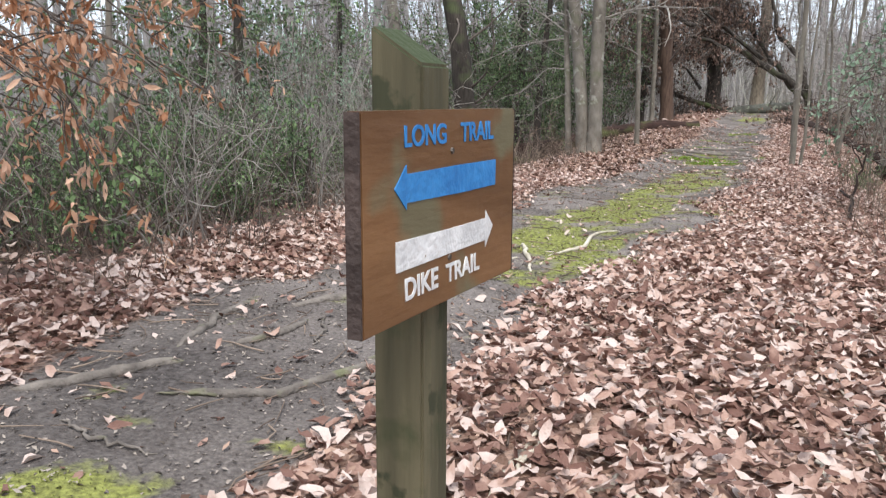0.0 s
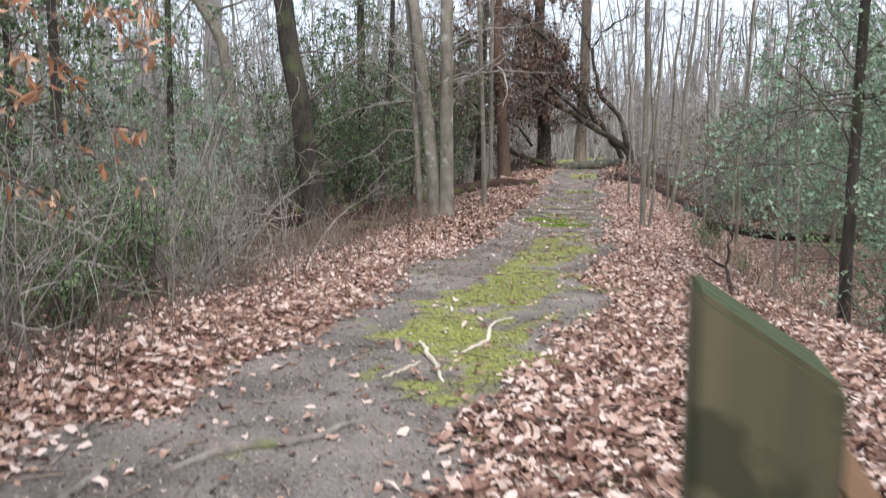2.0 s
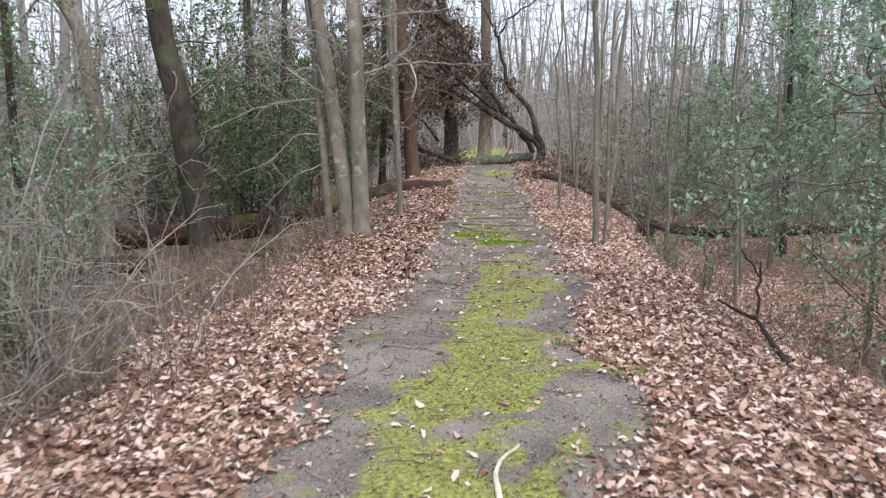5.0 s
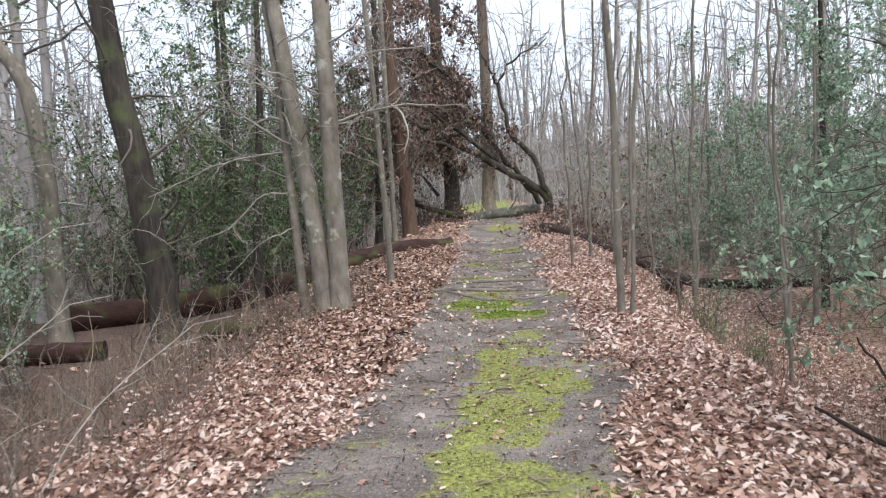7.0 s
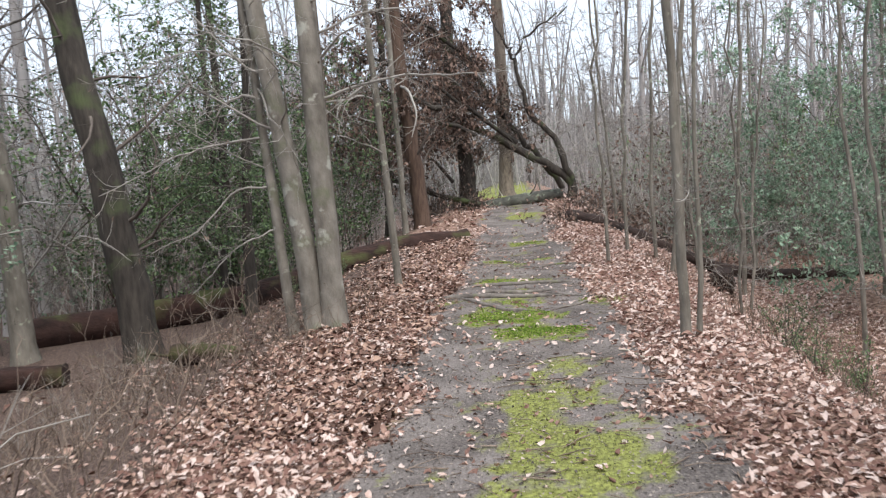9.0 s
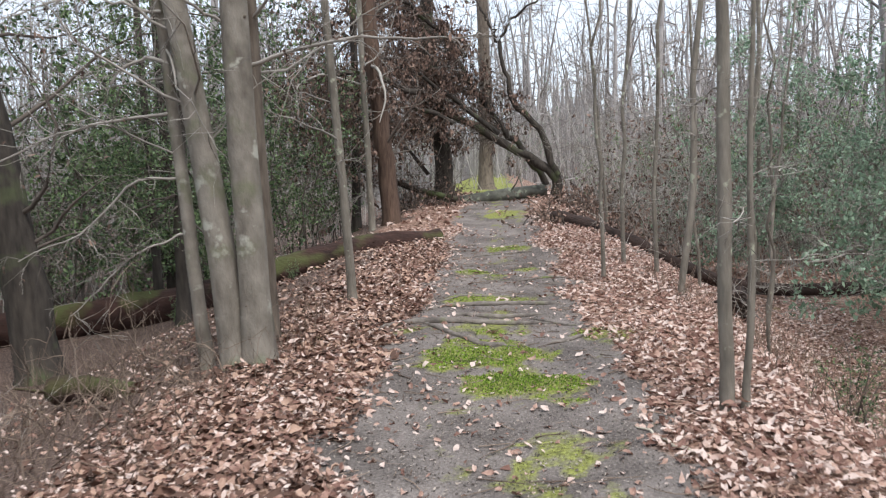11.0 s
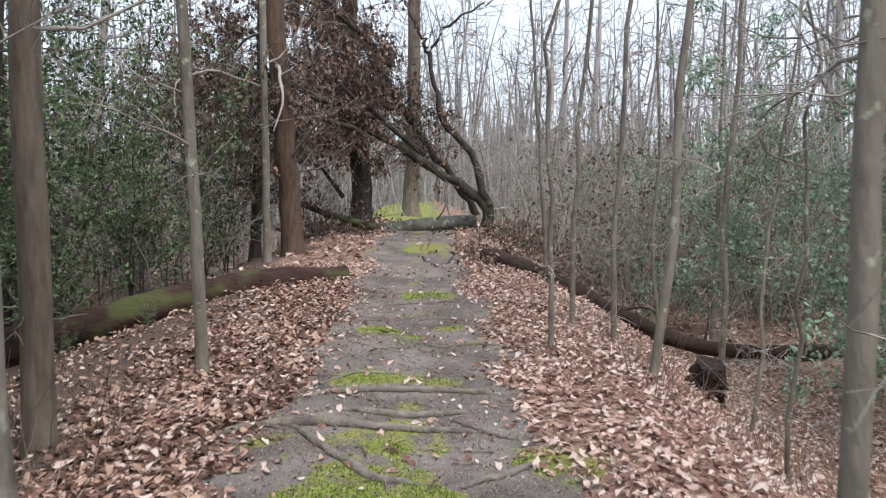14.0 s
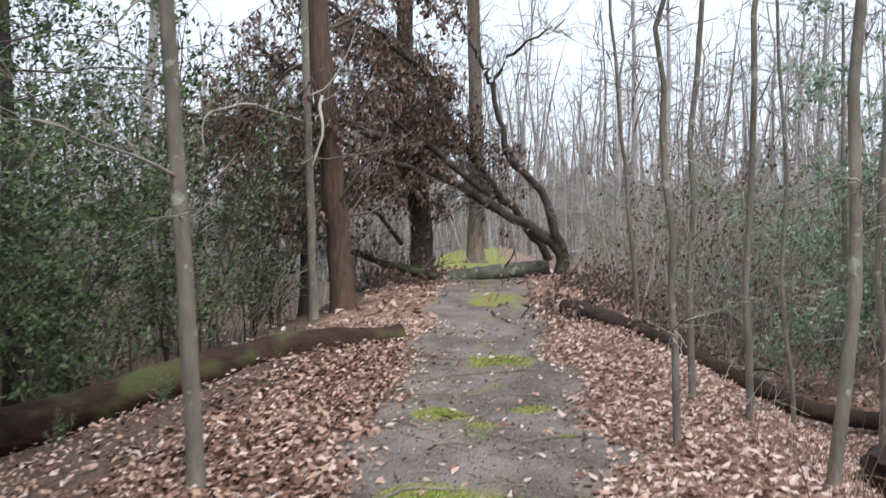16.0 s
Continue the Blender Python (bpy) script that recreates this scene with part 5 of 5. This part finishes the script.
def far_wood(radius, n, h0, h1, r):
    """A belt of slim distant trees with boughs and twigs, densest beyond the end of the trail; haze is in the bark
    colour.
    """
    a = np.where(rng.uniform(0, 1, n) < 0.72, rng.uniform(0.18, 0.84, n) * np.pi, rng.uniform(0, 2, n) * np.pi)
    q = radius * rng.uniform(0.85, 1.2, n)
    s0 = np.column_stack([q * np.cos(a), 20 + q * np.sin(a), np.full(n, -2.0)])
    h = rng.uniform(h0, h1, n)
    p = wander(s0, np.tile([0.0, 0, 1], (n, 1)) + rng.normal(0, 0.07, (n, 3)), h, 6, 0.07)
    rr = r * rng.uniform(0.3, 1.0, n) ** 2 * 2.2
    parts = [tubes(p, rr[:, None] * np.array([[1, 0.9, 0.75, 0.6, 0.45, 0.25, 0.08]]), 4)]
    k = 9
    b, d = along(p, k, 0.12, 0.97)
    w = wander(b, rng.normal(0, 1, (len(b), 3)) * [1, 1, 0.3] + [0, 0, 0.7], rng.uniform(1.0, 4.5, len(b)), 3, 0.3)
    wr = np.clip(np.repeat(rr, k), 0.04, 1)
    parts.append(tubes(w, wr[:, None] * np.array([[0.3, 0.24, 0.17, 0.1]]), 3))
    c, e = along(w, 3, 0.15, 1.0)
    x = wander(c, outward(e, 1.2, 0.2), rng.uniform(0.5, 1.8, len(c)), 2, 0.35)
    parts.append(tubes(x, np.full((len(c), 1), r) * np.array([[0.2, 0.17, 0.11]]), 3))
    me = mesh_of(*join(parts), "far_wood")
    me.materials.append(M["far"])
    tagged(new("far_wood", me), "distant belt of slim bare trees in haze-paled grey", "woodland", kind="stuff")


def thicket(n, x0, x1, y0, y1, h0, h1, thick, material, leafy=None):
    """Leafless undergrowth too fine to pick apart: crooked stems with twigs on twigs."""
    sx, sy = rng.uniform(x0, x1, n), rng.uniform(y0, y1, n)
    keep = lattice(sx, sy, 3.0, 41) + 0.5 * lattice(sx, sy, 1.1, 42) > rng.uniform(-0.9, 0.4, n)
    sx, sy = sx[keep], sy[keep]
    n = len(sx)
    h = rng.uniform(h0, h1, n)
    p = wander(at_ground(sx, sy, -0.1), rng.normal(0, 0.22, (n, 3)) * [1, 1, 0] + [0, 0, 1], h, 5, 0.16)
    parts = [tubes(p, thick * rng.uniform(0.6, 1.5, (n, 1)) * np.linspace(1, 0.35, 6)[None], 3)]
    a, d = along(p, 6, 0.12, 1.0)
    w = wander(a, outward(d, 1.2, 0.1), rng.uniform(0.12, 0.35, len(a)) * np.repeat(h, 6), 3, 0.25)
    parts.append(tubes(w, thick * np.linspace(0.5, 0.25, 4)[None] * np.ones((len(w), 1)), 3))
    b, e = along(w, 2, 0.2, 1.0)
    x = wander(b, outward(e, 1.1, 0.0), rng.uniform(0.2, 0.7, len(b)), 2, 0.25)
    parts.append(tubes(x, thick * np.linspace(0.32, 0.2, 3)[None] * np.ones((len(x), 1)), 3))
    me = mesh_of(*join(parts), "thicket")
    me.materials.append(M[material])
    tagged(new("thicket", me), "thicket of leafless stems, its grey-brown paled for haze", "undergrowth", kind="stuff")
    if leafy:
        keep = lattice(x[:, 2, 0], x[:, 2, 1], 4.0, 44) > 0.0
        q, _ = along(x[keep], 3, 0.1, 1.0)
        me = mesh_of(*leaves(q, 0.1, "blade"), "thicket_leaves")
        me.materials.append(M[leafy])
        tagged(new("thicket_leaves", me), "leaves scattered through the thicket, the evergreen ones paled for haze", "undergrowth", kind="stuff")


def backdrop_ring(radius, tall, seed):
    """A bank of undergrowth closing the view, with haze painted into its colour."""
    n = 2600
    a = np.linspace(0, 2 * np.pi, n, endpoint=False)
    topz = tall * (1 + 0.35 * lattice(a * 30, a * 0, 1.0, seed) + 0.25 * lattice(a * 120, a * 0, 1.0, seed + 1)) * rng.uniform(0.7, 1.15, n)
    x, y = radius * np.cos(a), 20 + radius * np.sin(a)
    v = np.vstack([np.column_stack([x, y, np.full(n, -3.0)]), np.column_stack([x, y, topz])])
    i = np.arange(n)
    j = (i + 1) % n
    me = mesh_of(v, np.stack([i, j, j + n, i + n], 1), "backdrop")
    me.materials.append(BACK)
    tagged(new("backdrop", me), "mass of distant bare wood, haze painted in as pale grey-brown", "woodland", kind="structure")


# pale greys stand in for the haze before the farthest trees
BACK = mat("hazed_distant_wood", (0.16, 0.15, 0.145), (0.42, 0.4, 0.4), 1.2, 1.0, 0.0, None, (1, 1, 0.08), spots=((0.22, 0.24, 0.19), 0.12, 0.6))
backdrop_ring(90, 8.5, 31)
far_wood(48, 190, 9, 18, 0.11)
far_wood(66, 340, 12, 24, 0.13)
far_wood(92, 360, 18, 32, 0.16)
# stems and needles here have haze painted into their colour
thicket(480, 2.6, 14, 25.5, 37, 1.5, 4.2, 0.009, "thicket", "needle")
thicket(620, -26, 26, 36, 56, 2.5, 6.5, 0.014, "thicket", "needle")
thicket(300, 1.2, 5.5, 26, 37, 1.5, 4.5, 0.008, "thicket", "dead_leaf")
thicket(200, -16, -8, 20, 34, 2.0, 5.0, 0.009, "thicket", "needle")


def far_brush(n_clump, per, r0, r1, size, material, label):
    """Loose clumps of distant undergrowth, uneven in height."""
    a = rng.uniform(0, 2 * np.pi, n_clump)
    q = rng.uniform(r0, r1, n_clump)
    c = np.column_stack([q * np.cos(a), 20 + q * np.sin(a), np.zeros(n_clump)])
    c = c[(np.abs(c[:, 0] + 1.5) > 3.5) | (c[:, 1] < 0)]
    h = rng.uniform(1.2, 6.5, len(c))
    k = np.repeat(np.arange(len(c)), per)
    d = rng.normal(0, 1, (len(k), 3)) * np.column_stack([h[k] * 0.28, h[k] * 0.28, h[k] * 0.28])
    p = c[k] + d + np.column_stack([k * 0, k * 0, h[k] * 0.5])
    p[:, 2] = np.abs(p[:, 2]) - 1.6
    me = mesh_of(*leaves(p, size, "blade"), "far_brush")
    me.materials.append(M[material])
    tagged(new("far_brush", me), label, "undergrowth", kind="stuff")


far_brush(110, 260, 34, 62, 0.13, "needle", "evergreen brush between the distant trees, its blue-green paled for haze")
far_brush(110, 200, 36, 64, 0.1, "stem", "pale brown leafless brush between the distant trees")

# hemlock crowns rising over the undergrowth on both sides
for x, y, h, f in ((3.9, 11.5, 8.5, 0.34), (6.0, 16.5, 9.5, 0.3), (5.2, 21.0, 10.0, 0.3), (-7.2, 9.5, 8.5, 0.34), (-8.6, 14.5, 9.0, 0.3), (-6.9, 20.8, 9.0, 0.25)):
    tree("hemlock_tree", "tall hemlock with spreading blue-green sprays above the undergrowth", up(x, y, (0.03, 0, h * 0.4), (0.05, 0, h)), 0.08, 0.03, "oak", "twig_dark", "hemlocks", 44, f, (1.0, 2.3), 9, lift=0.0, sides=9, flare=1.2, leaf="teal" if x > 0 else "holly_light", leaf_size=0.075, leaf_count=6, droop=0.05)
